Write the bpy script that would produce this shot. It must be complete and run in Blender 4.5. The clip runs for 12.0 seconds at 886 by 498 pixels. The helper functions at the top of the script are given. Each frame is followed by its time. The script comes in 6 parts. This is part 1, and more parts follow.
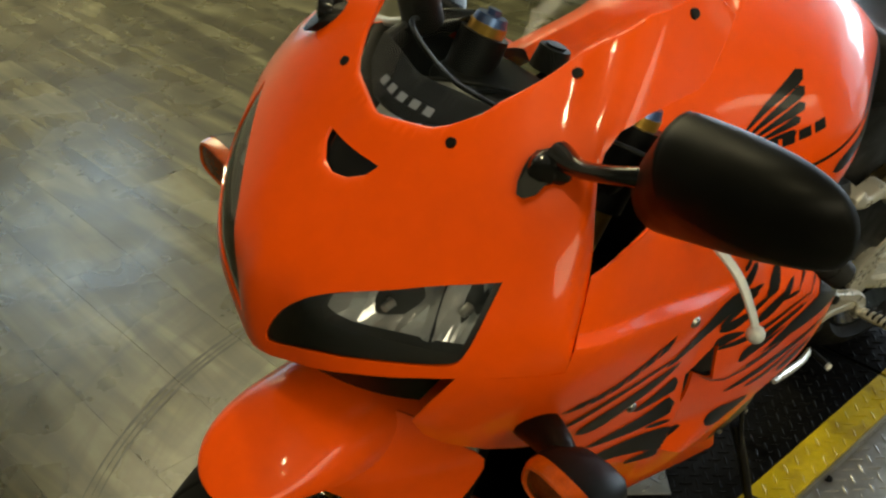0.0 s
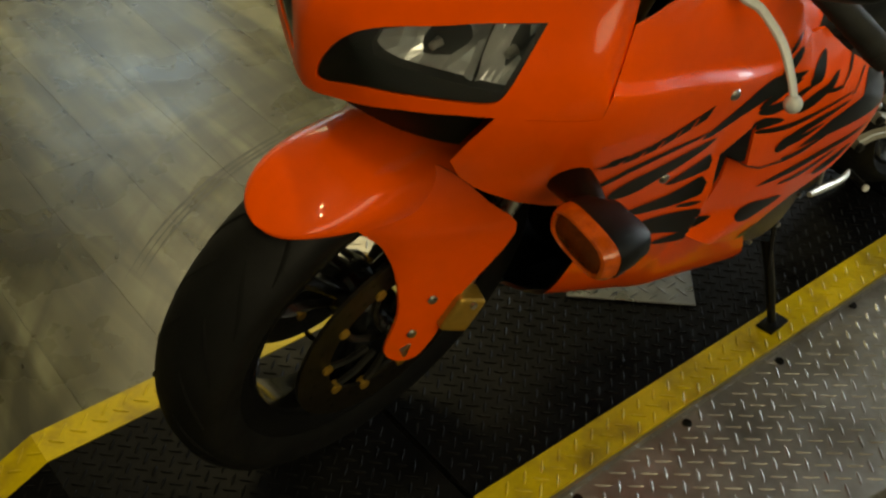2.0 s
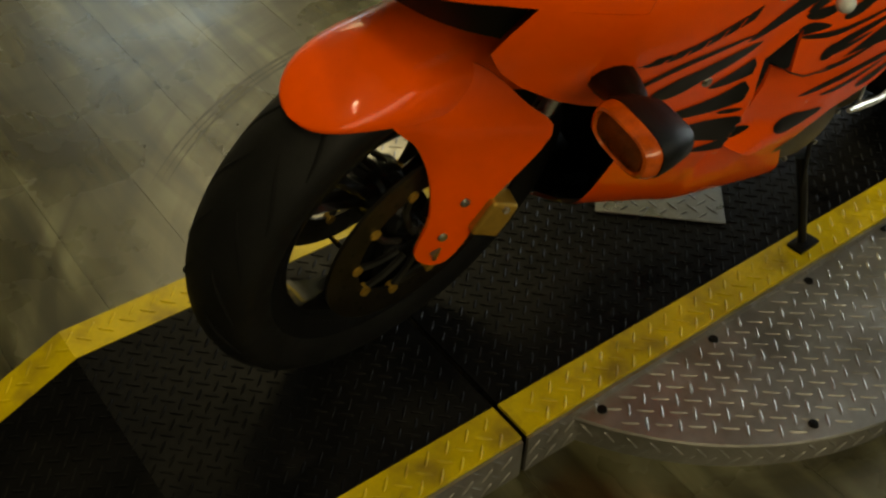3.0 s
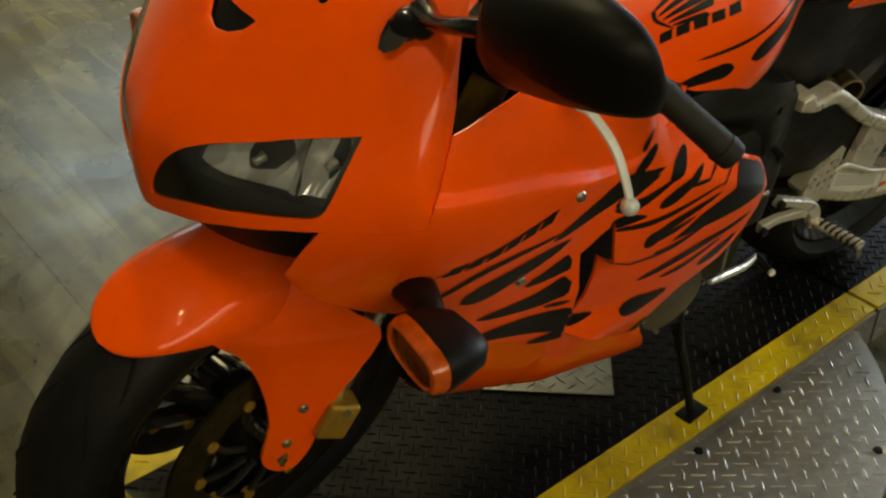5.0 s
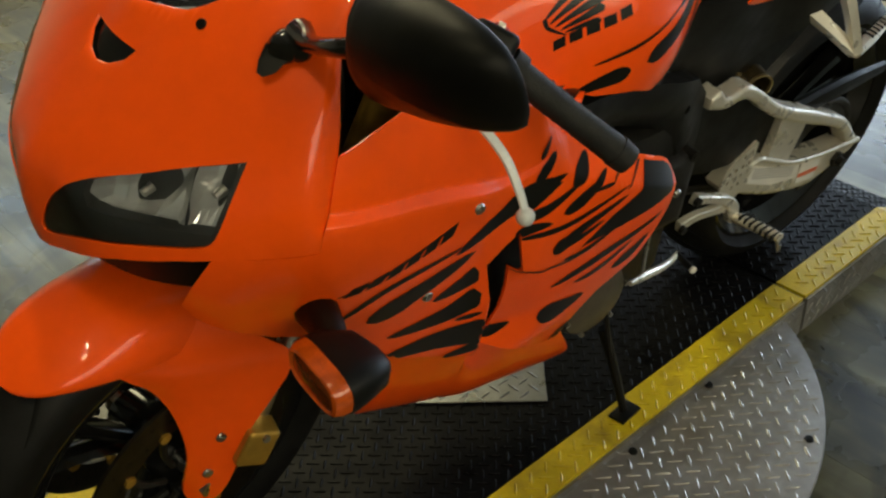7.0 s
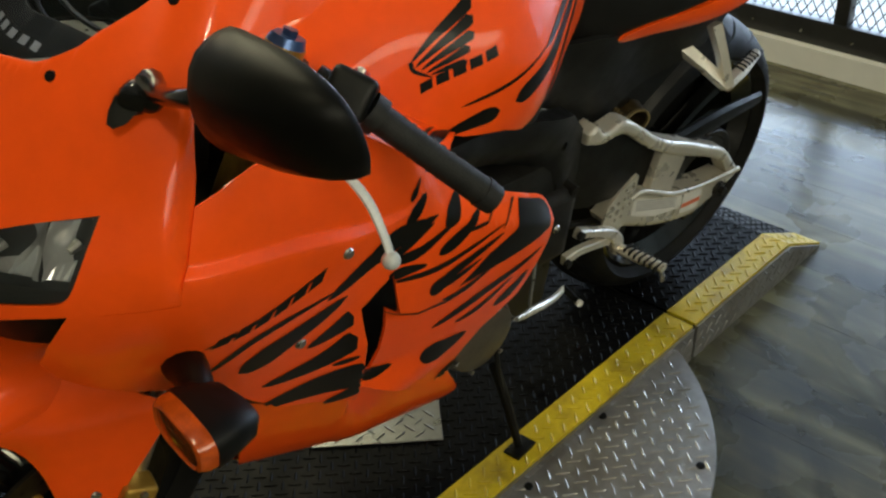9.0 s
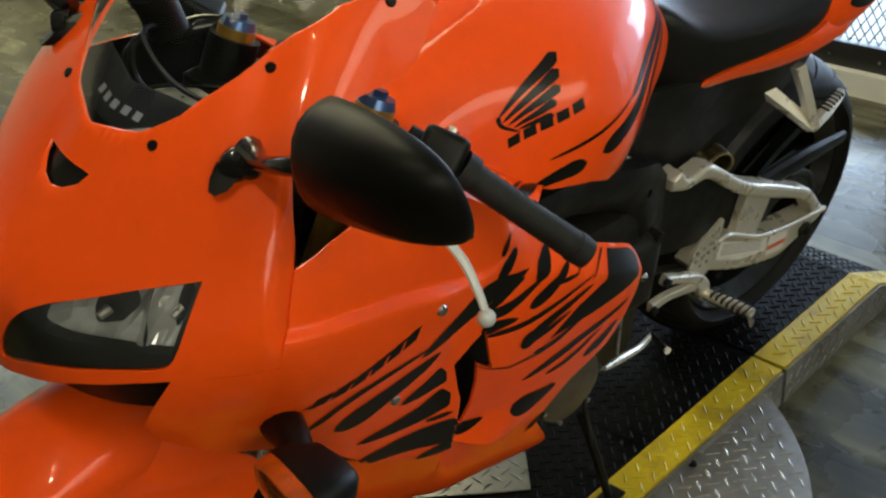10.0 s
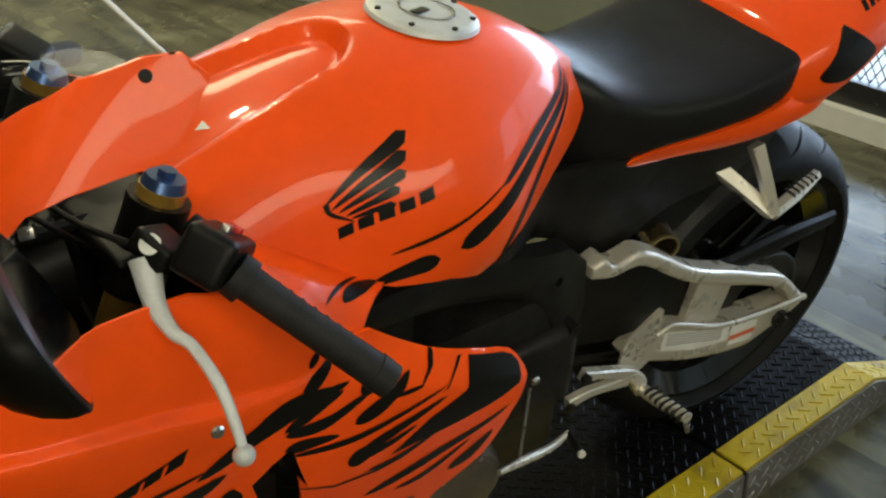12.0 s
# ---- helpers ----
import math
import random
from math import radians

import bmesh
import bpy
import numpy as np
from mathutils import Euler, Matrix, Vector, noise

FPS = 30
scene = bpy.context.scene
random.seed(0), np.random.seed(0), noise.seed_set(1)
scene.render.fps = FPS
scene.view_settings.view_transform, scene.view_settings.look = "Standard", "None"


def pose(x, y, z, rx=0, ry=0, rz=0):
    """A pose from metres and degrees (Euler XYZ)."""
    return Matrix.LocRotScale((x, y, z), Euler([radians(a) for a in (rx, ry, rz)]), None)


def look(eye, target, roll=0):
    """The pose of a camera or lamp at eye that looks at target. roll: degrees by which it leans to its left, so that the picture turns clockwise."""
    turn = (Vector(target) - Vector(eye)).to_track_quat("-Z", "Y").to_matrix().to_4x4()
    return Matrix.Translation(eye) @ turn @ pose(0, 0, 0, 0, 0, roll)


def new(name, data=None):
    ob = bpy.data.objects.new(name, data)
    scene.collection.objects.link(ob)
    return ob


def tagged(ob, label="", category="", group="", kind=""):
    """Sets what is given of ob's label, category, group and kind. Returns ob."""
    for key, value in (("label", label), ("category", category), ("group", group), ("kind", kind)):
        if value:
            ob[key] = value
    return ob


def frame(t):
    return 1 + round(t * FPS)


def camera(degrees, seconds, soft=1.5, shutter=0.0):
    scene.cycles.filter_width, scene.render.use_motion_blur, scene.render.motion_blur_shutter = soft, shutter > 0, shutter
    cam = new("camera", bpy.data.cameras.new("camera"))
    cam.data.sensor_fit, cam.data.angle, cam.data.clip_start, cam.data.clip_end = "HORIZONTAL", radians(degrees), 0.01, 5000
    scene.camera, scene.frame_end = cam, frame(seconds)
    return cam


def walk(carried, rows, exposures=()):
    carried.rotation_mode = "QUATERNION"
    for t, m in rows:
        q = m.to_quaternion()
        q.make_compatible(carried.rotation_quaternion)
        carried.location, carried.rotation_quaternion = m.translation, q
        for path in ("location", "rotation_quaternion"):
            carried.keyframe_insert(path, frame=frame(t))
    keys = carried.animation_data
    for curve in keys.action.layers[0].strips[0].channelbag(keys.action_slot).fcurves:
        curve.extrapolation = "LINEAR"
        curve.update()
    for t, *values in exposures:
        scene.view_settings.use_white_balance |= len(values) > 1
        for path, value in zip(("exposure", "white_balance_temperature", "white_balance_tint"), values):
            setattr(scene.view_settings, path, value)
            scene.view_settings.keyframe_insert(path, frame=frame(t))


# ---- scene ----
cam = camera(45.25, 12.0, soft=2.4)
# seconds, eye (metres), turn (degrees)
PATH = [
    (0.0, -0.1841, -0.8719, 1.3401, 58.404, 1.004, -42.836),
    (0.5, -0.2241, -0.9266, 1.3333, 57.532, -0.327, -41.243),
    (1.0, -0.2312, -0.9524, 1.3118, 55.374, -0.032, -41.373),
    (1.5, -0.2317, -0.9549, 1.2943, 54.246, -0.437, -39.836),
    (2.0, -0.2459, -0.9520, 1.2604, 51.232, -1.211, -38.259),
    (2.5, -0.2491, -0.9494, 1.2369, 49.538, -2.150, -38.436),
    (3.0, -0.2695, -0.9498, 1.2245, 47.463, -1.778, -36.650),
    (3.5, -0.2485, -0.9558, 1.2348, 49.974, -3.107, -38.433),
    (5.5, -0.0454, -1.0469, 1.2867, 55.406, 1.333, -39.527),
    (6.0, -0.0367, -1.0561, 1.2852, 55.461, 1.526, -40.946),
    (6.5, -0.0325, -1.0586, 1.2838, 55.343, 1.752, -41.759),
    (8.5, 0.0044, -1.0768, 1.2904, 56.256, 1.693, -46.080),
    (9.0, 0.0175, -1.0909, 1.2897, 57.041, 1.317, -47.209),
    (9.5, 0.0197, -1.0855, 1.2885, 57.645, 3.423, -46.580),
    (10.0, 0.0061, -1.0663, 1.3073, 59.239, 4.262, -44.749),
    (10.5, 0.0119, -1.0705, 1.3090, 59.775, 3.691, -46.374),
    (11.0, 0.0569, -1.0697, 1.3063, 59.327, 3.502, -48.838),
    (11.5, 0.2043, -1.1084, 1.3037, 60.680, 0.531, -40.630),
    (12.0, 0.3515, -1.0992, 1.2979, 59.471, 2.802, -38.203),
]
walk(cam, [(t, pose(*p)) for t, *p in PATH],
     [(0.0, 0.16, 6600, 7), (1.5, -0.06, 7100, 5), (3.0, -0.26, 7500, 5), (6.0, 0.02, 6800, 8), (8.5, 0.12, 5900, 10), (12.0, 0.16, 5900, 10)])

from mathutils.geometry import delaunay_2d_cdt

# ---- world, light and exposure ----
world = bpy.data.worlds.new("world")
scene.world = world
world.use_nodes = True
sky = world.node_tree.nodes["Background"]
sky.inputs[0].default_value = (0.62, 0.72, 0.85, 1)
sky.inputs[1].default_value = 0.06
scene.view_settings.exposure = 0.0

FLOOR_Z = -0.085


def lamp(name, kind, place, target, power, size, colour, size_y=None):
    data = bpy.data.lights.new(name, kind)
    data.energy, data.color = power, colour
    if kind == "AREA":
        data.shape, data.size, data.size_y = "RECTANGLE", size, size_y or size
    else:
        data.shadow_soft_size = size
    ob = new(name, data)
    ob.matrix_world = look(place, target)
    return ob


# daylight through the glazed front of the hall, behind the mesh fence, and through a side window
lamp("window_light", "AREA", (6.6, 1.2, 1.3), (1.0, 0.6, 0.1), 222, 4.6, (0.72, 0.86, 1.0), 1.5)
lamp("side_window_light", "AREA", (1.75, 4.5, 1.65), (1.0, 0.6, 0.0), 9, 1.1, (0.55, 0.76, 1.0), 0.9)
# warm fill from the south, behind the walk, set at an added unseen window
lamp("south_window_light", "AREA", (0.3, -3.5, 2.1), (0.6, 0.0, 0.6), 78, 4.8, (1.0, 0.88, 0.58), 1.3)
# warm spot lamps in the ceiling; the 1.7 m one is an added fill panel
WARM = (1.0, 0.87, 0.50)
SPOTS = [(-0.30, -0.55, 5.5, 0.10), (-0.42, -1.0, 5.5, 0.10), (2.0, 3.0, 80, 1.7), (0.9, 0.7, 14, 0.12)]
for sx, sy, watts, wide in SPOTS:
    lamp("ceiling_spot_light", "AREA", (sx, sy, 2.92), (sx, sy, 0), watts, wide, WARM)

# ---- materials ----
def material(name, colour, rough=0.5, metal=0.0, spread=0.0, scale=20.0, bump=0.0, bump_scale=200.0, coat=0.0, rough_spread=0.0, dirt=None, dirt_scale=6.0, spec=0.5):
    """Principled surface: base colour varied at two scales, roughness mottled, fine bump, optional dirt colour."""
    m = bpy.data.materials.new(name)
    m.use_nodes = True
    t = m.node_tree
    b = t.nodes["Principled BSDF"]
    b.inputs["Roughness"].default_value, b.inputs["Metallic"].default_value = rough, metal
    b.inputs["Coat Weight"].default_value = coat
    b.inputs["Specular IOR Level"].default_value = spec
    b.inputs["Coat Roughness"].default_value = 0.06
    b.inputs["Base Color"].default_value = (*colour, 1)
    pos = t.nodes.new("ShaderNodeTexCoord")

    def noise_at(s, detail=4.0):
        n = t.nodes.new("ShaderNodeTexNoise")
        n.inputs["Scale"].default_value, n.inputs["Detail"].default_value = s, detail
        t.links.new(pos.outputs["Object"], n.inputs["Vector"])
        return n

    def ramp(n, a, ca, z, cz):
        r = t.nodes.new("ShaderNodeValToRGB")
        r.color_ramp.elements[0].position, r.color_ramp.elements[1].position = a, z
        r.color_ramp.elements[0].color, r.color_ramp.elements[1].color = ca, cz
        t.links.new(n.outputs[0], r.inputs[0])
        return r

    out = None
    if spread:
        lo, hi = [tuple(min(1, c * k) for c in colour) + (1,) for k in (1 - spread, 1 + spread)]
        out = ramp(noise_at(scale), 0.3, lo, 0.7, hi).outputs[0]
        fine = ramp(noise_at(scale * 9, 6), 0.3, (1 - spread / 2,) * 3 + (1,), 0.7, (1 + spread / 2,) * 3 + (1,))
        mix = t.nodes.new("ShaderNodeMix")
        mix.data_type, mix.blend_type = "RGBA", "MULTIPLY"
        mix.inputs[0].default_value = 1
        t.links.new(out, mix.inputs[6])
        t.links.new(fine.outputs[0], mix.inputs[7])
        out = mix.outputs[2]
    if dirt:
        mask = ramp(noise_at(dirt_scale, 8), 0.5, (0, 0, 0, 1), 0.72, (1, 1, 1, 1))
        mix = t.nodes.new("ShaderNodeMix")
        mix.data_type = "RGBA"
        t.links.new(mask.outputs[0], mix.inputs[0])
        if out:
            t.links.new(out, mix.inputs[6])
        else:
            mix.inputs[6].default_value = (*colour, 1)
        mix.inputs[7].default_value = (*dirt, 1)
        out = mix.outputs[2]
    if out:
        t.links.new(out, b.inputs["Base Color"])
    if rough_spread:
        r = ramp(noise_at(scale * 1.7), 0.3, (rough - rough_spread,) * 3 + (1,), 0.7, (rough + rough_spread,) * 3 + (1,))
        t.links.new(r.outputs[0], b.inputs["Roughness"])
    if bump:
        n = noise_at(bump_scale, 3)
        k = t.nodes.new("ShaderNodeBump")
        k.inputs["Strength"].default_value, k.inputs["Distance"].default_value = bump, 0.001
        t.links.new(n.outputs[0], k.inputs["Height"])
        t.links.new(k.outputs[0], b.inputs["Normal"])
    return m


def thin_glass(name, tint):
    """A thin pane: clear straight through, with a Fresnel gloss."""
    m = bpy.data.materials.new(name)
    m.use_nodes = True
    t = m.node_tree
    out = t.nodes["Material Output"]
    a, g, mix, f = (t.nodes.new(k) for k in ("ShaderNodeBsdfTransparent", "ShaderNodeBsdfGlossy", "ShaderNodeMixShader", "ShaderNodeFresnel"))
    a.inputs[0].default_value = (*tint, 1)
    g.inputs["Roughness"].default_value = 0.03
    f.inputs[0].default_value = 1.5
    t.links.new(f.outputs[0], mix.inputs[0])
    t.links.new(a.outputs[0], mix.inputs[1])
    t.links.new(g.outputs[0], mix.inputs[2])
    t.links.new(mix.outputs[0], out.inputs[0])
    return m


def wood_floor():
    """Grey-brown vinyl planks: streaks along y, blotches, worn gloss."""
    m = material("vinyl_plank", (0.2, 0.17, 0.12), 0.42, bump=0.12, bump_scale=90)
    t = m.node_tree
    b = t.nodes["Principled BSDF"]
    geo, info = t.nodes.new("ShaderNodeNewGeometry"), t.nodes.new("ShaderNodeObjectInfo")
    stretch = t.nodes.new("ShaderNodeMapping")
    stretch.inputs["Scale"].default_value = (11, 1.3, 1)
    t.links.new(geo.outputs["Position"], stretch.inputs[0])
    shift = t.nodes.new("ShaderNodeVectorMath")
    shift.operation = "ADD"
    t.links.new(stretch.outputs[0], shift.inputs[0])
    far = t.nodes.new("ShaderNodeMath")
    far.operation, far.inputs[1].default_value = "MULTIPLY", 40.0
    t.links.new(info.outputs["Random"], far.inputs[0])
    t.links.new(far.outputs[0], shift.inputs[1])

    def noise_on(src, s, detail, twist=0.0):
        n = t.nodes.new("ShaderNodeTexNoise")
        n.inputs["Scale"].default_value, n.inputs["Detail"].default_value, n.inputs["Distortion"].default_value = s, detail, twist
        t.links.new(src, n.inputs["Vector"])
        return n.outputs[0]

    def ramp(src, *stops):
        r = t.nodes.new("ShaderNodeValToRGB")
        while len(r.color_ramp.elements) < len(stops):
            r.color_ramp.elements.new(0.5)
        for e, (p, c) in zip(r.color_ramp.elements, stops):
            e.position, e.color = p, (*c, 1)
        t.links.new(src, r.inputs[0])
        return r.outputs[0]

    def mult(a, c, f=1.0):
        k = t.nodes.new("ShaderNodeMix")
        k.data_type, k.blend_type = "RGBA", "MULTIPLY"
        k.inputs[0].default_value = f
        t.links.new(a, k.inputs[6])
        t.links.new(c, k.inputs[7])
        return k.outputs[2]

    grain = ramp(noise_on(shift.outputs[0], 1.0, 9, 0.9), (0.30, (0.020, 0.018, 0.010)), (0.48, (0.072, 0.066, 0.038)), (0.70, (0.180, 0.170, 0.112)))
    blotch = ramp(noise_on(geo.outputs["Position"], 2.6, 3, 1.5), (0.3, (0.45, 0.44, 0.30)), (0.7, (1.15, 1.2, 1.12)))
    tone = t.nodes.new("ShaderNodeMapRange")
    tone.inputs[3].default_value, tone.inputs[4].default_value = 0.88, 1.08
    t.links.new(info.outputs["Random"], tone.inputs[0])
    # rubber swept round by the turning platform: curved streaks about its centre
    def maths(op, a, c=None):
        k = t.nodes.new("ShaderNodeMath")
        k.operation = op
        for i, v in enumerate((a, c)):
            if v is None:
                continue
            if isinstance(v, (int, float)):
                k.inputs[i].default_value = v
            else:
                t.links.new(v, k.inputs[i])
        return k.outputs[0]
    xyz = t.nodes.new("ShaderNodeSeparateXYZ")
    t.links.new(geo.outputs["Position"], xyz.inputs[0])
    dx = maths("SUBTRACT", xyz.outputs[0], 1.0)
    dy = xyz.outputs[1]
    radius = maths("SQRT", maths("ADD", maths("MULTIPLY", dx, dx), maths("MULTIPLY", dy, dy)))
    turn = maths("ARCTAN2", dy, dx)
    swirl = t.nodes.new("ShaderNodeCombineXYZ")
    t.links.new(maths("MULTIPLY", radius, 13.0), swirl.inputs[0])
    t.links.new(maths("MULTIPLY", turn, 1.6), swirl.inputs[1])
    streak = ramp(noise_on(swirl.outputs[0], 1.0, 5, 0.4), (0.50, (1, 1, 1)), (0.66, (0.42, 0.40, 0.36)))
    near = t.nodes.new("ShaderNodeMapRange")
    near.interpolation_type = "SMOOTHSTEP"
    for i, v in enumerate((1.55, 0.95, 0.0, 1.0)):
        near.inputs[i + 1].default_value = v
    t.links.new(radius, near.inputs[0])
    swept = t.nodes.new("ShaderNodeMix")
    swept.data_type, swept.blend_type = "RGBA", "MULTIPLY"
    t.links.new(near.outputs[0], swept.inputs[0])
    t.links.new(mult(mult(grain, blotch), tone.outputs[0]), swept.inputs[6])
    t.links.new(streak, swept.inputs[7])
    t.links.new(swept.outputs[2], b.inputs["Base Color"])
    r = ramp(noise_on(geo.outputs["Position"], 5.0, 4), (0.3, (0.20,) * 3), (0.7, (0.36,) * 3))
    t.links.new(r, b.inputs["Roughness"])
    return m


ORANGE = material("orange_paint", (0.94, 0.090, 0.001), 0.36, spread=0.05, scale=5, coat=0.50, rough_spread=0.04, bump=0.012, bump_scale=40, spec=0.12)
ORANGE.node_tree.nodes["Principled BSDF"].inputs["Coat Roughness"].default_value = 0.045
DECAL = material("black_decal", (0.006, 0.006, 0.0048), 0.32, spread=0.2, scale=30, coat=0.12, spec=0.16)
BLACK = material("black_plastic", (0.0035, 0.0035, 0.003), 0.40, spread=0.3, scale=25, bump=0.25, bump_scale=900, rough_spread=0.08, spec=0.22)
MIRRORSHELL = material("satin_black_plastic", (0.0035, 0.0035, 0.003), 0.42, spread=0.2, scale=25, bump=0.12, bump_scale=900, rough_spread=0.05, spec=0.12)
GLOSS = material("gloss_black", (0.007, 0.007, 0.007), 0.16, spread=0.2, scale=20, coat=0.35, spec=0.35)
DARK = material("dark_metal", (0.022, 0.021, 0.019), 0.45, 0.5, spread=0.4, scale=30, bump=0.2, bump_scale=300, spec=0.3)
FRAME = material("black_frame_paint", (0.010, 0.010, 0.0095), 0.44, 0.0, spread=0.25, scale=16, bump=0.15, bump_scale=500, rough_spread=0.08, spec=0.16)
RUBBER = material("tyre_rubber", (0.006, 0.006, 0.006), 0.6, spread=0.3, scale=14, bump=0.3, bump_scale=350, rough_spread=0.1, spec=0.18)
MATT = material("matt_black", (0.005, 0.005, 0.005), 0.7, spread=0.2, scale=20, spec=0.1)
PALEFLOOR = material("pale_floor_stand_in", (0.20, 0.205, 0.185), 0.55, spread=0.12, scale=12, bump=0.15, bump_scale=300)
GRIP = material("grip_rubber", (0.012, 0.012, 0.012), 0.65, spread=0.3, scale=40, bump=0.5, bump_scale=500, spec=0.3)
ALU = material("satin_aluminium", (0.67, 0.63, 0.54), 0.32, 0.55, spread=0.05, scale=20, bump=0.1, bump_scale=400, rough_spread=0.1)
LEVER = material("silver_lever_paint", (0.54, 0.56, 0.57), 0.40, 0.15, spread=0.1, scale=30, bump=0.1, bump_scale=300)
STEEL = material("worn_steel", (0.50, 0.49, 0.47), 0.30, 1.0, spread=0.2, scale=30, rough_spread=0.1)
GOLD = material("gold_anodised", (0.46, 0.27, 0.045), 0.34, 0.65, spread=0.15, scale=15, rough_spread=0.06)
BRONZE = material("brown_bronze", (0.17, 0.125, 0.06), 0.30, 0.9, spread=0.2, scale=40, rough_spread=0.08)
BRASS = material("pale_brass", (0.60, 0.46, 0.22), 0.3, 0.9, spread=0.1)
BLUE = material("blue_anodised", (0.09, 0.15, 0.33), 0.28, 0.8, spread=0.2)
RED = material("red_plastic", (0.5, 0.02, 0.015), 0.4, spread=0.1)
CHROME = material("chrome", (0.85, 0.85, 0.85), 0.08, 1.0)
REFLECTOR = material("bright_reflector", (0.90, 0.91, 0.93), 0.16, 0.55, spread=0.1, scale=40)
DISC = material("brake_disc_steel", (0.050, 0.043, 0.032), 0.38, 0.9, spread=0.3, scale=40, bump=0.2, bump_scale=600)
WHITE = material("white_label", (0.72, 0.70, 0.66), 0.45, spread=0.06, scale=30)
REDLABEL = material("red_label", (0.62, 0.13, 0.05), 0.45, spread=0.06, scale=30)
INK = material("grey_ink", (0.16, 0.16, 0.16), 0.5)
SEAT = material("seat_vinyl", (0.008, 0.008, 0.0078), 0.42, spread=0.2, scale=10, bump=0.5, bump_scale=420, rough_spread=0.06, spec=0.22)
CASE = material("engine_case_paint", (0.11, 0.095, 0.07), 0.42, 0.5, spread=0.2, scale=25, bump=0.2, bump_scale=300)
SCREEN = thin_glass("windscreen_acrylic", (0.90, 0.92, 0.92))
LENS = thin_glass("headlight_lens", (0.96, 0.97, 0.97))
AMBERIN = material("amber_lens", (0.50, 0.075, 0.003), 0.18, spread=0.25, scale=60, bump=0.5, bump_scale=160, coat=0.5)
AMBERDARK = material("dark_amber_face", (0.16, 0.028, 0.002), 0.16, spread=0.3, scale=50, bump=0.6, bump_scale=140, coat=0.4)
SMOKE = material("smoked_housing", (0.050, 0.051, 0.050), 0.40, spread=0.15)
PLATEBLACK = material("black_tread_plate", (0.0045, 0.0045, 0.005), 0.36, 0.0, spread=0.35, scale=9, dirt=(0.008, 0.0078, 0.0075), dirt_scale=5, rough_spread=0.12, bump=0.2, bump_scale=500, spec=0.035)
PLATEYELLOW = material("yellow_tread_paint", (0.54, 0.40, 0.010), 0.42, 0.0, spread=0.14, scale=12, dirt=(0.26, 0.18, 0.02), dirt_scale=14, rough_spread=0.1, bump=0.2, bump_scale=400, spec=0.2)
PLATESTEEL = material("bare_tread_plate", (0.31, 0.295, 0.275), 0.42, 0.75, spread=0.2, scale=7, dirt=(0.17, 0.15, 0.12), dirt_scale=5, rough_spread=0.1, bump=0.15, bump_scale=500)
PLATENEW = material("bright_tread_plate", (0.17, 0.172, 0.172), 0.30, 0.9, spread=0.15, scale=10, rough_spread=0.08)
FLOORING = wood_floor()
TYREMARK = material("rubber_streak", (0.022, 0.020, 0.015), 0.5, spread=0.6, scale=25)
SCUFF = material("rubber_scuff", (0.05, 0.045, 0.036), 0.5, spread=0.4, scale=60)
PAINTWALL = material("grey_green_wall_paint", (0.22, 0.23, 0.18), 0.6, spread=0.05, scale=2, bump=0.2, bump_scale=120)
WHITEWALL = material("white_wall_paint", (0.72, 0.71, 0.67), 0.6, spread=0.06, scale=2, bump=0.2, bump_scale=120)
CEILING = material("ceiling_paint", (0.34, 0.33, 0.30), 0.7, spread=0.05, scale=1.5)
FENCE = material("black_fence_paint", (0.014, 0.014, 0.014), 0.4, spread=0.2, scale=30)


def glow(name, colour, strength):
    m = bpy.data.materials.new(name)
    m.use_nodes = True
    b = m.node_tree.nodes["Principled BSDF"]
    b.inputs["Base Color"].default_value = (*colour, 1)
    b.inputs["Emission Color"].default_value = (*colour, 1)
    b.inputs["Emission Strength"].default_value = strength
    return m


DAYLIGHT = glow("bright_outdoors", (0.70, 0.83, 1.0), 1.5)
SIDEGLOW = glow("dim_outdoors", (0.62, 0.80, 1.0), 0.8)
WARMFILL = glow("warm_fill_pane", (1.0, 0.90, 0.66), 0.6)


# ---- mesh tools ----
def finish(bm, mat, smooth=True, angle=38):
    me = bpy.data.meshes.new("mesh")
    bmesh.ops.remove_doubles(bm, verts=bm.verts, dist=1e-6)
    bmesh.ops.recalc_face_normals(bm, faces=bm.faces)
    if smooth:
        for f in bm.faces:
            f.smooth = True
        for e in bm.edges:
            if len(e.link_faces) == 2 and e.calc_face_angle(0) > radians(angle):
                e.smooth = False
    bm.to_mesh(me)
    bm.free()
    me.materials.append(mat)
    return me


def part(name, bm, mat, parent, label="", smooth=True, angle=38, lining=None):
    ob = new(name, finish(bm, mat, smooth, angle))
    if lining:
        ob.data.materials.append(lining)
    ob.parent = parent
    if label:
        tagged(ob, label)
    return ob


def thing(name, label, category, group="", place=None):
    ob = new(name)
    ob.empty_display_size = 0.05
    if place is not None:
        ob.matrix_world = place
    return tagged(ob, label, category, group)


def solo(name, bm, mat, label, category, group="", place=None, kind="", smooth=True, angle=38):
    ob = new(name, finish(bm, mat, smooth, angle))
    if place is not None:
        ob.matrix_world = place
    return tagged(ob, label, category, group, kind)


def moved(bm, m):
    bmesh.ops.transform(bm, verts=bm.verts, matrix=m)
    return bm


def join(*bms):
    out = bmesh.new()
    for b in bms:
        me = bpy.data.meshes.new("join")
        b.to_mesh(me)
        b.free()
        out.from_mesh(me)
        bpy.data.meshes.remove(me)
    return out


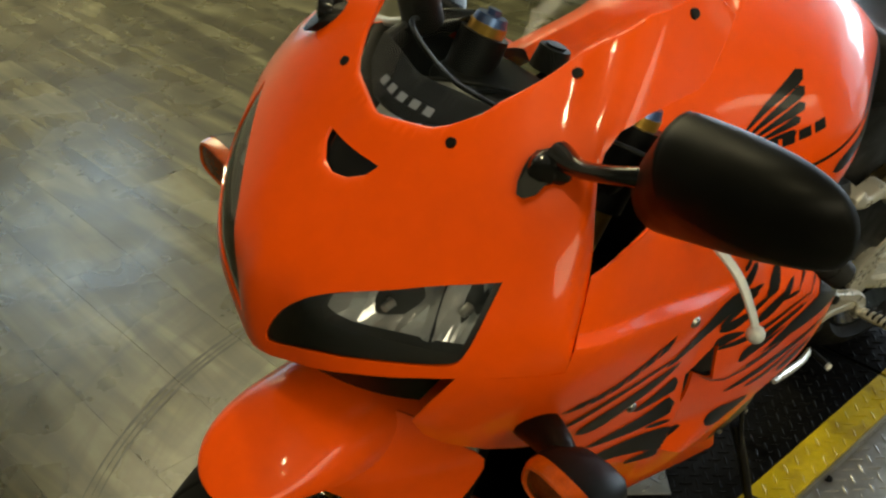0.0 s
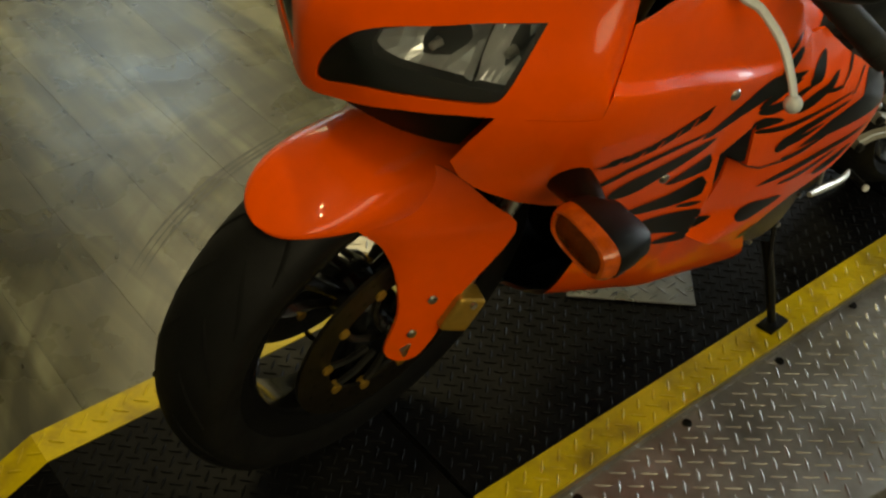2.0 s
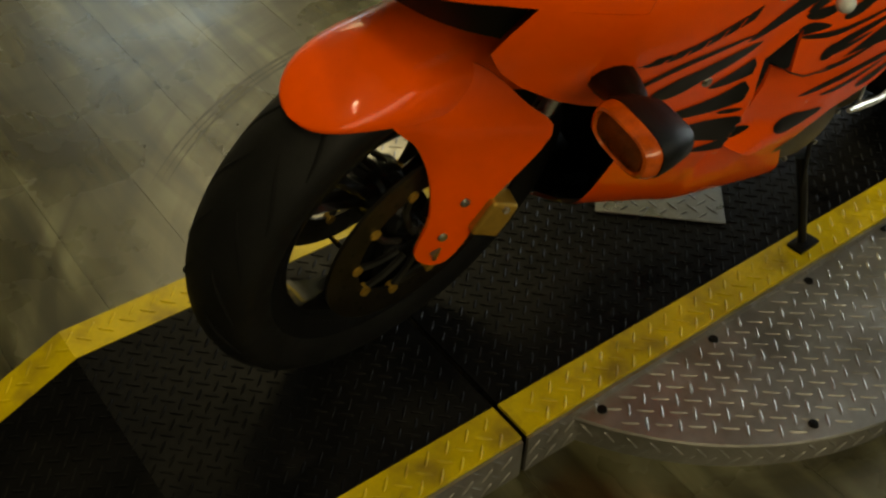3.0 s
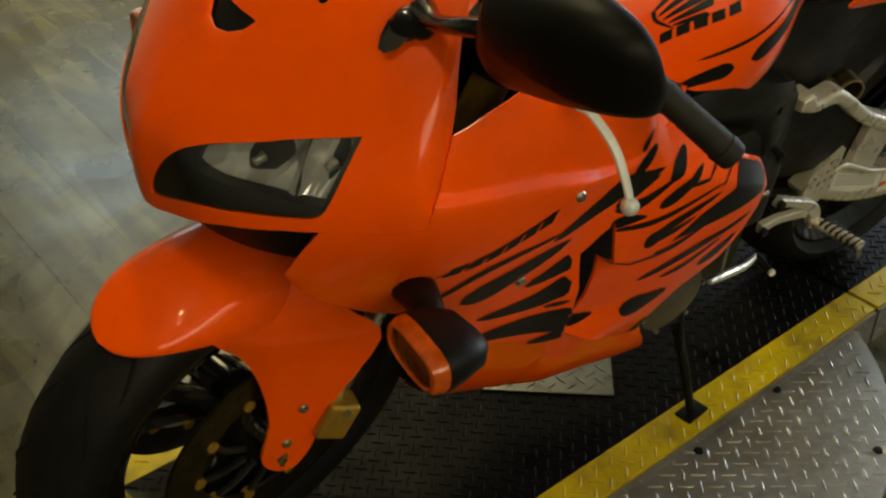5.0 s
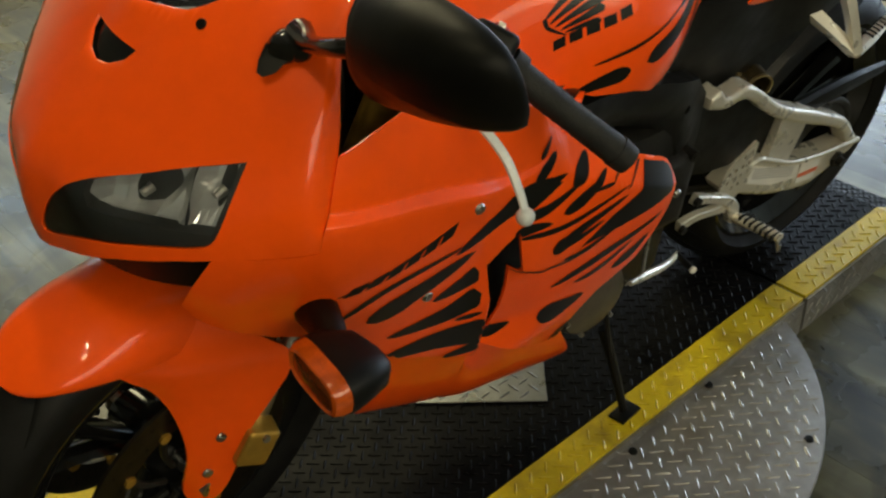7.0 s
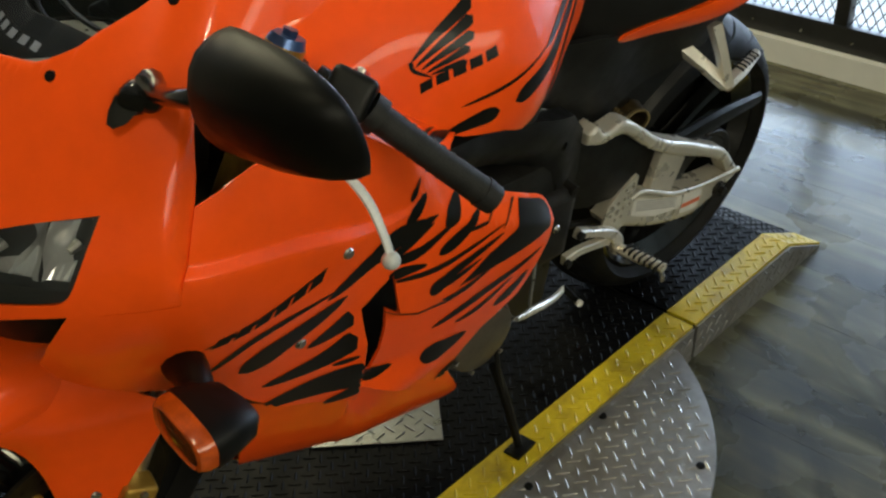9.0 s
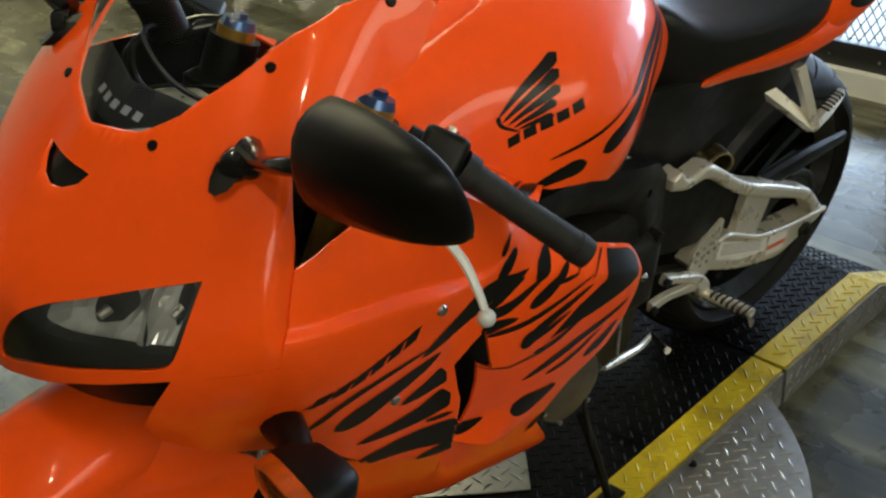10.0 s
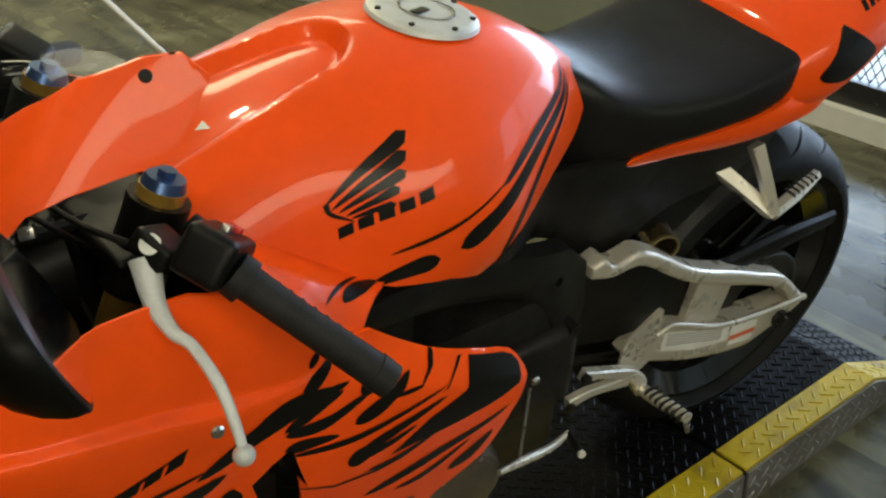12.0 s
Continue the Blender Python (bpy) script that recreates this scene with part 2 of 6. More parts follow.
def block(x0, x1, y0, y1, z0, z1, bevel=0.004, seg=2):
    bm = bmesh.new()
    bmesh.ops.create_cube(bm, size=1)
    moved(bm, Matrix.Translation(((x0 + x1) / 2, (y0 + y1) / 2, (z0 + z1) / 2)) @ Matrix.Diagonal((x1 - x0, y1 - y0, z1 - z0, 1)))
    if bevel:
        bmesh.ops.bevel(bm, geom=bm.edges[:], offset=bevel, segments=seg, affect="EDGES", profile=0.6)
    return bm


def rings(loops, closed=True, caps=True):
    """Skin a row of equally long loops."""
    bm = bmesh.new()
    V = [[bm.verts.new(p) for p in loop] for loop in loops]
    n = len(V[0])
    for a, b in zip(V, V[1:]):
        for j in range(n if closed else n - 1):
            bm.faces.new((a[j], a[(j + 1) % n], b[(j + 1) % n], b[j]))
    if caps and closed:
        bm.faces.new(V[0])
        bm.faces.new(V[-1])
    return bm


def spline(pts, n):
    """Catmull-Rom through pts, n points in all."""
    p = [np.array(q, float) for q in pts]
    p = [2 * p[0] - p[1]] + p + [2 * p[-1] - p[-2]]
    out = []
    for s in np.linspace(0, len(p) - 3 - 1e-9, n):
        i, t = int(s), s - int(s)
        a, b, c, d = p[i:i + 4]
        out.append(0.5 * (2 * b + (c - a) * t + (2 * a - 5 * b + 4 * c - d) * t * t + (3 * b - a - 3 * c + d) * t ** 3))
    return out


def loop_spline(pts, n):
    """Closed Catmull-Rom through pts."""
    p = [np.array(q, float) for q in pts]
    k = len(p)
    out = []
    for s in np.linspace(0, k, n, endpoint=False):
        i, t = int(s), s - int(s)
        a, b, c, d = (p[(i + j - 1) % k] for j in range(4))
        out.append(0.5 * (2 * b + (c - a) * t + (2 * a - 5 * b + 4 * c - d) * t * t + (3 * b - a - 3 * c + d) * t ** 3))
    return out


def tube(pts, r, n=None, seg=10, flat=1.0):
    """A tube along a spline through pts; r one radius or one for each point."""
    n = n or max(8, 6 * (len(pts) - 1))
    P = spline(pts, n)
    rr = [r] * n if np.isscalar(r) else [float(v[0]) for v in spline([(q,) for q in r], n)]
    loops, up = [], None
    for i, p in enumerate(P):
        d = Vector(P[min(i + 1, n - 1)] - P[max(i - 1, 0)]).normalized()
        up = (up if up is not None else (Vector((0, 0, 1)) if abs(d.z) < 0.9 else Vector((1, 0, 0))))
        side = d.cross(up).normalized()
        up = side.cross(d).normalized()
        loops.append([Vector(p) + rr[i] * (math.cos(a) * side + flat * math.sin(a) * up) for a in (2 * math.pi * k / seg for k in range(seg))])
    return rings(loops)


def rod(a, b, r, seg=12, r2=None):
    a, b = Vector(a), Vector(b)
    d = (b - a).normalized()
    s = d.orthogonal().normalized()
    u = d.cross(s)
    return rings([[c + k * (math.cos(t) * s + math.sin(t) * u) for t in (2 * math.pi * j / seg for j in range(seg))] for c, k in ((a, r), (b, r if r2 is None else r2))])


def lathe(profile, n=64, closed=True):
    """Turn a profile of (radius, y) round the y axis; the profile closes on itself."""
    bm = bmesh.new()
    V = [[bm.verts.new((r * math.cos(a), y, r * math.sin(a))) for r, y in profile] for a in (2 * math.pi * i / n for i in range(n))]
    k = len(profile)
    for i in range(n):
        for j in range(k if closed else k - 1):
            bm.faces.new((V[i][j], V[i][(j + 1) % k], V[(i + 1) % n][(j + 1) % k], V[(i + 1) % n][j]))
    return bm


def inside(poly, p):
    c = False
    for (x0, y0), (x1, y1) in zip(poly, poly[1:] + poly[:1]):
        if (y0 > p[1]) != (y1 > p[1]) and p[0] < (x1 - x0) * (p[1] - y0) / (y1 - y0) + x0:
            c = not c
    return c


def fill(outline, holes=(), step=0.02, sx=1.0, guides=()):
    """Triangles of a flat outline with holes, on a grid of that step (sx stretches its first axis)."""
    loops = [[(float(a), float(b)) for a, b in l] for l in (outline, *holes)]
    pts, edges = [], []
    for l in loops:
        k = len(pts)
        pts += l
        edges += [(k + i, k + (i + 1) % len(l)) for i in range(len(l))]
    xs, ys = [p[0] for p in loops[0]], [p[1] for p in loops[0]]
    pts += [g for g in guides if inside(loops[0], g) and not any(inside(h, g) for h in loops[1:])]
    edge = np.array(pts)
    row = 0
    y = min(ys) + step * 0.5
    while y < max(ys):
        x = min(xs) + step * sx * (0.25 + 0.5 * (row % 2))
        while x < max(xs):
            if inside(loops[0], (x, y)) and not any(inside(h, (x, y)) for h in loops[1:]):
                if (np.hypot((edge[:, 0] - x) / sx, edge[:, 1] - y)).min() > step * 0.45:
                    pts.append((x, y))
            x += step * sx
        y += step
        row += 1
    v, _, tri, *_ = delaunay_2d_cdt([Vector(p) for p in pts], edges, [], 0, 1e-7)
    keep = []
    for t in tri:
        c = [sum(v[i][k] for i in t) / 3 for k in (0, 1)]
        if inside(loops[0], c) and not any(inside(h, c) for h in loops[1:]):
            keep.append(t)
    return [tuple(p) for p in v], keep


def shell(outline, surface, thick, holes=(), step=0.02, sx=1.0, guides=(), lined=False, keep=None):
    """A panel: the outline laid on surface(a, b, off), thick behind it; keep(a, b) trims it."""
    v, tri = fill(outline, holes, step, sx, guides)
    if keep:
        tri = [t for t in tri if keep(sum(v[i][0] for i in t) / 3, sum(v[i][1] for i in t) / 3)]
    bm = bmesh.new()
    a, b = np.array([p[0] for p in v]), np.array([p[1] for p in v])
    front = [bm.verts.new(p) for p in surface(a, b, 0.0)]
    back = [bm.verts.new(p) for p in surface(a, b, -thick)] if thick else None
    count = {}
    for t in tri:
        bm.faces.new([front[i] for i in t])
        if back:
            bm.faces.new([back[i] for i in reversed(t)]).material_index = 1 if lined else 0
        for i, j in zip(t, t[1:] + t[:1]):
            key = (min(i, j), max(i, j))
            count[key] = None if key in count else (i, j)
    if back:
        for e in count.values():
            if e:
                i, j = e
                bm.faces.new((front[j], front[i], back[i], back[j]))
    for vert in [q for q in bm.verts if not q.link_faces]:
        bm.verts.remove(vert)
    return bm


def plate(outline, thick, holes=()):
    """A flat plate in the x-z plane, its outer face at y = 0 and thick towards +y."""
    return shell(outline, lambda a, b, off: [(p, -off, q) for p, q in zip(a, b)], thick, holes, step=10.0)


def circle(x, z, r, n=14):
    return [(x + r * math.cos(2 * math.pi * i / n), z + r * math.sin(2 * math.pi * i / n)) for i in range(n)]


def thin_plate(pts, k=1.0, lam=2e-4):
    """A thin-plate spline through (a, b, value); k scales the first axis."""
    P, v = np.array([(a * k, b) for a, b, _ in pts]), np.array([c for *_, c in pts])
    n = len(P)
    d = np.linalg.norm(P[:, None] - P[None], axis=2)
    A = np.zeros((n + 3, n + 3))
    A[:n, :n] = d * d * np.log(d + 1e-12) + lam * np.eye(n)
    A[:n, n] = A[n, :n] = 1
    A[:n, n + 1:], A[n + 1:, :n] = P, P.T
    w = np.linalg.solve(A, np.r_[v, 0, 0, 0])

    def f(a, b):
        a, b = np.asarray(a, float) * k, np.asarray(b, float)
        d = np.sqrt((a[..., None] - P[:, 0]) ** 2 + (b[..., None] - P[:, 1]) ** 2)
        return (d * d * np.log(d + 1e-12)) @ w[:n] + w[n] + w[n + 1] * a + w[n + 2] * b
    return f


def ease(a, b, x):
    t = np.clip((np.asarray(x, float) - a) / (b - a), 0, 1)
    return t * t * (3 - 2 * t)

# ---- the hall ----
def slab(name, x0, x1, y0, y1, z0, z1, mat, label, category="wall"):
    return solo(name, block(x0, x1, y0, y1, z0, z1, 0), mat, label, category, kind="structure", smooth=False)


X0, X1, Y0, Y1, CEIL = -4.2, 3.05, -3.6, 4.6, 2.95
slab("floor", X0 - 0.1, 7.2, Y0 - 0.1, Y1 + 0.1, FLOOR_Z - 0.12, FLOOR_Z - 0.006, SCUFF, "dark sub-floor under grey-brown vinyl planks", "floor")
slab("ceiling", X0 - 0.1, 7.2, Y0 - 0.1, Y1 + 0.1, CEIL, CEIL + 0.12, CEILING, "pale painted hall ceiling with warm spot lamps", "ceiling")
slab("wall_west", X0 - 0.12, X0, Y0 - 0.1, Y1 + 0.1, FLOOR_Z, CEIL, PAINTWALL, "plain grey-green painted hall wall")
slab("wall_south", X0, 7.2, Y0 - 0.12, Y0, FLOOR_Z, CEIL, PAINTWALL, "plain grey-green painted hall wall")
slab("wall_north", X0, 7.2, Y1, Y1 + 0.12, FLOOR_Z, CEIL, WHITEWALL, "plain white painted hall wall")
slab("wall_east", X1 + 0.01, X1 + 0.13, 1.25, Y1, FLOOR_Z, CEIL, PAINTWALL, "plain grey-green painted partition wall beside the fence")
slab("wall_plinth", X1, X1 + 0.14, Y0, 1.24, FLOOR_Z, -0.008, WHITEWALL, "low white plinth under the black mesh fence", "plinth")

# glazed front of the hall behind the fence
front = thing("window_1", "bright glazed shop front behind the mesh fence", "window")
front["kind"] = "structure"
for y in np.arange(-3.4, 4.4, 1.3):
    part("pane", block(7.06, 7.08, y + 0.03, y + 1.27, 0.15, 2.7, 0), DAYLIGHT, front, smooth=False)
    part("mullion", block(7.0, 7.1, y - 0.03, y + 0.03, FLOOR_Z, CEIL, 0), WHITEWALL, front, smooth=False)
part("sill", block(6.98, 7.12, Y0, Y1, FLOOR_Z, 0.15, 0), WHITEWALL, front, smooth=False)
part("head", block(6.98, 7.12, Y0, Y1, 2.7, CEIL, 0), WHITEWALL, front, smooth=False)

# mesh fence
fence = thing("mesh_fence", "black steel fence with diamond wire mesh on a white plinth", "fence")
part("bottom_rail", block(X1 + 0.03, X1 + 0.085, Y0 + 0.02, 1.24, -0.008, 0.072, 0.003), FENCE, fence)
part("top_rail", block(X1 + 0.04, X1 + 0.08, Y0 + 0.02, 1.24, 1.9, 1.96, 0.003), FENCE, fence)
for y in (-3.4, -2.2, -1.0, 0.14, 1.2):
    part("post", block(X1 + 0.035, X1 + 0.082, y - 0.022, y + 0.022, 0.072, 1.9, 0.003), FENCE, fence)
for y in np.arange(-0.9, 1.2, 0.165):
    part("bolt", rod((X1 + 0.024, y, 0.03), (X1 + 0.032, y, 0.03), 0.005, 8), STEEL, fence)


def wires():
    bm = bmesh.new()
    w, zt, zb, ya, yb, x = 0.0023, 0.62, 0.07, -1.35, 1.2, X1 + 0.058
    for sgn in (1, -1):
        for k in np.arange(ya - 0.45, yb + 0.45, 0.032):
            for i in range(17):
                z0, z1 = zb + i * 0.0335, zb + (i + 1) * 0.0335
                m = lambda z: k + sgn * (z - zb) * 0.62
                if not (ya < m(z0) < yb and ya < m(z1) < yb):
                    continue
                d = 0.0012 * sgn
                v = [bm.verts.new((x + d + a, m(z) + b, z)) for z in (z0, z1) for a, b in ((-w, 0), (0, -w), (w, 0), (0, w))]
                for j in range(4):
                    bm.faces.new((v[j], v[(j + 1) % 4], v[4 + (j + 1) % 4], v[4 + j]))
    return bm


part("wire_mesh", wires(), FENCE, fence, "diamond wire mesh", smooth=False)

# ceiling fittings
for x, y, _, wide in SPOTS:
    # frame of the added fill panel that brightens the north floor, out of view
    if wide > 1:
        panel = thing("fill_panel", "added unseen square warm fill panel with a pale frame", "ceiling light")
        for a, c, d, e in ((-1, 1, -1.03, -1), (-1, 1, 1, 1.03), (-1.03, -1, -1.03, 1.03), (1, 1.03, -1.03, 1.03)):
            part("frame", block(x + a * wide / 2, x + c * wide / 2, y + d * wide / 2, y + e * wide / 2, CEIL - 0.03, CEIL, 0.003), WHITEWALL, panel)
        continue
    light = thing("ceiling_spot", "round warm ceiling spot lamp with a pale rim", "ceiling light", "ceiling spots")
    part("rim", moved(lathe([(0.075, 0), (0.095, 0), (0.095, 0.02), (0.075, 0.02)], 32), Matrix.Translation((x, y, CEIL - 0.02)) @ Matrix.Rotation(math.pi / 2, 4, "X")), WHITEWALL, light)
side_win = thing("window_2", "bright side window with a white surround", "window")
side_win["kind"] = "structure"
part("pane", block(1.2, 2.3, Y1 - 0.02, Y1 - 0.005, 1.2, 2.1, 0), SIDEGLOW, side_win, smooth=False)
for a, b, c, d in ((1.14, 1.2, 1.14, 2.16), (2.3, 2.36, 1.14, 2.16), (1.2, 2.3, 1.14, 1.2), (1.2, 2.3, 2.1, 2.16)):
    part("surround", block(a, b, Y1 - 0.05, Y1 - 0.001, c, d, 0.004), WHITEWALL, side_win)

# unseen south window, added as the source of the warm fill
south_win = thing("window_3", "wide unseen south window added for warm fill, with a white surround", "window")
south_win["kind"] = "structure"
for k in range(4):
    part("pane", block(-1.92 + 1.14 * k, -0.84 + 1.14 * k, Y0 + 0.005, Y0 + 0.02, 1.43, 2.77, 0), WARMFILL, south_win, smooth=False)
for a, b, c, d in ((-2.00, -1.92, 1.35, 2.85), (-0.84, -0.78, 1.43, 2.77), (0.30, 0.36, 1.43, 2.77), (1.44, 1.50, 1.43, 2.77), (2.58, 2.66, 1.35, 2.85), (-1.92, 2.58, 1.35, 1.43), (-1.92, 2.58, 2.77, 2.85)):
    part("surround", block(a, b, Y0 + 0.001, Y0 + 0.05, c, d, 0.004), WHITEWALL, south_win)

# pale low cabinet behind the bike
cab = thing("low_cabinet", "pale low cabinet standing on the wooden floor", "cabinet", place=pose(2.66, 2.72, FLOOR_Z, 0, 0, 20))
part("body", block(0, 0.5, 0, 1.6, 0.0, 0.72, 0.006), WHITEWALL, cab)
part("top", block(-0.02, 0.52, -0.02, 1.62, 0.722, 0.75, 0.006), WHITEWALL, cab)
for i in range(3):
    part("door", block(-0.016, -0.001, 0.02 + i * 0.53, 0.52 + i * 0.53, 0.06, 0.70, 0.003), WHITEWALL, cab)


# ---- turntable platform ----
def treads(surface, xs, ys, keep=lambda x, y: True, pitch=0.035, size=0.0150, high=0.0017, turn=45.0, spin=0.0):
    """Raised lozenges in two crossing directions on surface(x, y, height); spin turns the whole pattern."""
    V, F = [], []
    cs, sn = math.cos(radians(spin)), math.sin(radians(spin))
    mx, my = (xs[0] + xs[1]) / 2, (ys[0] + ys[1]) / 2
    grow = 1.45 if spin else 1.0
    hx, hy = grow * (xs[1] - xs[0]) / 2, grow * (ys[1] - ys[0]) / 2
    for x in np.arange(-hx, hx, pitch):
        for y in np.arange(-hy, hy, pitch):
            for ox, oy, a in ((0, 0, turn + spin), (pitch / 2, pitch / 2, turn + spin + 90)):
                px, py = mx + (x + ox) * cs - (y + oy) * sn, my + (x + ox) * sn + (y + oy) * cs
                if not (xs[0] <= px <= xs[1] and ys[0] <= py <= ys[1]) or not keep(px, py):
                    continue
                c, d = math.cos(radians(a)), math.sin(radians(a))
                k = len(V)
                for u, v, h in ((-1, 0, 0), (-0.45, -0.18, 0), (0.45, -0.18, 0), (1, 0, 0), (0.45, 0.18, 0), (-0.45, 0.18, 0), (-0.6, 0, 1), (0.6, 0, 1)):
                    V.append(surface(px + size * (u * c - v * d), py + size * (u * d + v * c), h * high))
                F += [(k, k + 1, k + 6), (k + 1, k + 2, k + 7, k + 6), (k + 2, k + 3, k + 7), (k + 3, k + 4, k + 7), (k + 4, k + 5, k + 6, k + 7), (k + 5, k, k + 6)]
    bm = bmesh.new()
    vs = [bm.verts.new(p) for p in V]
    for f in F:
        bm.faces.new([vs[q] for q in f])
    return bm


HALF, EDGE = 0.219, 0.066
ramp_front, ramp_rear = -0.045, 1.975
tip_front, tip_rear = -0.225, 2.15


def deck_z(x):
    """Height of the deck: level, falling to the floor at both ends."""
    if x < ramp_front:
        return (FLOOR_Z + 0.004) * (ramp_front - x) / (ramp_front - tip_front)
    if x > ramp_rear:
        return (FLOOR_Z + 0.004) * (x - ramp_rear) / (tip_rear - ramp_rear)
    return 0.0


def deck(x0, x1, y0, y1):
    """One plate of the deck from x0 to x1 with its thickness, bent at the ramps."""
    xs = sorted({x0, x1, *[b for b in (ramp_front, ramp_rear) if x0 < b < x1]})
    bm = bmesh.new()
    top = [[bm.verts.new((x, y, deck_z(x))) for y in (y0, y1)] for x in xs]
    low = [[bm.verts.new((x, y, max(FLOOR_Z, deck_z(x) - 0.006))) for y in (y0, y1)] for x in xs]
    for k in range(len(xs) - 1):
        bm.faces.new((top[k][0], top[k + 1][0], top[k + 1][1], top[k][1]))
        bm.faces.new((low[k][0], low[k][1], low[k + 1][1], low[k + 1][0]))
        for s in (0, 1):
            bm.faces.new((top[k][s], low[k][s], low[k + 1][s], top[k + 1][s]))
    for k in (0, -1):
        bm.faces.new((top[k][0], top[k][1], low[k][1], low[k][0]))
    return bm


def cheek(x0, x1, y, th):
    """The upright side of the deck, down to the floor."""
    xs = sorted({x0, x1, *[b for b in (ramp_front, ramp_rear) if x0 < b < x1]})
    outline = [(x, deck_z(x) - 0.0065) for x in xs] + [(x, FLOOR_Z) for x in reversed(xs) if deck_z(x) - 0.0065 > FLOOR_Z + 0.002]
    return moved(plate(outline, th), Matrix.Translation((0, y, 0)))


def tread_side(x0, x1, y, out):
    return treads(lambda a, b, h: (a, y + out * h, b), (x0, x1), (FLOOR_Z + 0.014, -0.014), lambda a, b: b < deck_z(a) - 0.016)


on_deck = lambda x, y, h: (x, y, deck_z(x) + h)
sections = (("front_ramp", tip_front, 0.4125, "front ramp section of black tread plate with yellow painted edges"),
            ("turntable_deck", 0.4225, 1.5765, "middle deck of black tread plate with yellow painted edges"),
            ("rear_ramp", 1.5865, tip_rear, "rear ramp section of black tread plate with yellow painted edges"))
for name, a, b, label in sections:
    sec = thing(name, label, "platform", "display platform sections")
    part("deck_plate", join(deck(a, b, -HALF + 0.0015, HALF - 0.0015), treads(on_deck, (a + 0.014, b - 0.014), (-HALF + 0.012, HALF - 0.012), pitch=0.0285, size=0.0128, high=0.0017)), PLATEBLACK, sec, "black diamond tread plate", smooth=False)
    for s, nm in ((-1, "edge_plate"), (1, "edge_plate")):
        y0, y1 = sorted((s * HALF, s * (HALF + EDGE)))
        part(nm, join(deck(a, b, y0, y1), treads(on_deck, (a + 0.014, b - 0.016), (y0 + 0.012, y1 - 0.012))), PLATEYELLOW, sec, "yellow painted tread plate", smooth=False)
        ys = s * (HALF + EDGE)
        part("side_plate", join(cheek(a, b, ys - 0.0055 if s < 0 else ys + 0.0005 - 0.0045, 0.005), tread_side(a + 0.014, b - 0.014, ys - 0.0055 if s < 0 else ys + 0.001, s)), PLATESTEEL, sec, "bare tread plate side", smooth=False)

disc = thing("turntable_disc", "round bare steel tread plate turntable under the deck", "turntable")
DC, DR, DZ = (1.013, 0.0), 0.581, -0.02
part("disc_plate", join(moved(lathe([(0.001, DZ - 0.01), (DR - 0.003, DZ - 0.01), (DR, DZ - 0.003), (DR - 0.002, DZ), (0.001, DZ)], 120), Matrix.Translation((*DC, 0)) @ Matrix.Rotation(math.pi / 2, 4, "X")),
     treads(lambda x, y, h: (x, y, DZ + h), (DC[0] - DR, DC[0] + DR), (-DR, DR), lambda x, y: math.hypot(x - DC[0], y) < DR - 0.014 and abs(y) > HALF + EDGE + 0.012, spin=6.0)), PLATESTEEL, disc, smooth=False)
def rim_point(a, z, h):
    t = a / DR
    return (DC[0] + (DR - 0.012 + h) * math.cos(t), DC[1] + (DR - 0.012 + h) * math.sin(t), z)


part("rim", join(moved(lathe([(DR - 0.02, FLOOR_Z), (DR - 0.012, FLOOR_Z), (DR - 0.012, DZ - 0.011), (DR - 0.02, DZ - 0.011)], 120), Matrix.Translation((*DC, 0)) @ Matrix.Rotation(math.pi / 2, 4, "X")),
     treads(rim_point, (0, 2 * math.pi * DR), (FLOOR_Z + 0.012, DZ - 0.02))), PLATESTEEL, disc, smooth=False)

for x, y in ((0.555, 0.305), (0.80, 0.303), (1.035, 0.304), (1.26, 0.294), (0.795, 0.508), (1.038, 0.551), (1.267, 0.493)):
    for s in (-1, 1):
        part("disc_screw", join(rod((x, s * y, DZ), (x, s * y, DZ + 0.0035), 0.0085, 14, 0.007), rod((x, s * y, DZ + 0.0035), (x, s * y, DZ + 0.0045), 0.004, 6)), BLACK, disc, "black countersunk screw")

# loose bright plate lying under the engine
loose = solo("loose_plate", join(block(-0.115, 0.115, -0.075, 0.075, 0.0, 0.003, 0.001, 1), treads(lambda x, y, h: (x, y, 0.003 + h), (-0.1, 0.1), (-0.06, 0.06))), PLATENEW,
             "bright tread plate offcut lying on the black deck", "metal plate", place=pose(0.973, -0.003, 0.0022, 0, 0, -43), smooth=False)


# ---- stains on the floor ----
def arc_mark(cx, cy, r, a0, a1, w):
    bm = bmesh.new()
    row = []
    n = 40
    for i in range(n):
        a = radians(a0 + (a1 - a0) * i / (n - 1))
        ww = w * math.sin(math.pi * (i + 0.5) / n) * (0.8 + 0.3 * math.sin(i * 2.3))
        row.append([bm.verts.new((cx + (r + k * ww) * math.cos(a), cy + (r + k * ww) * math.sin(a), FLOOR_Z + 0.0008 + 0.0002 * (k > 0))) for k in (-1, 1)])
    for p, q in zip(row, row[1:]):
        bm.faces.new((p[0], q[0], q[1], p[1]))
    return bm


for r, w in ((0.945, 0.0045), (0.959, 0.003), (0.974, 0.005)):
    solo("tyre_mark", arc_mark(0.95, -0.05, r, 135, 86, w), TYREMARK, "thin dark curved rubber scuff on the floor", "scuff", "tyre marks", kind="structure")

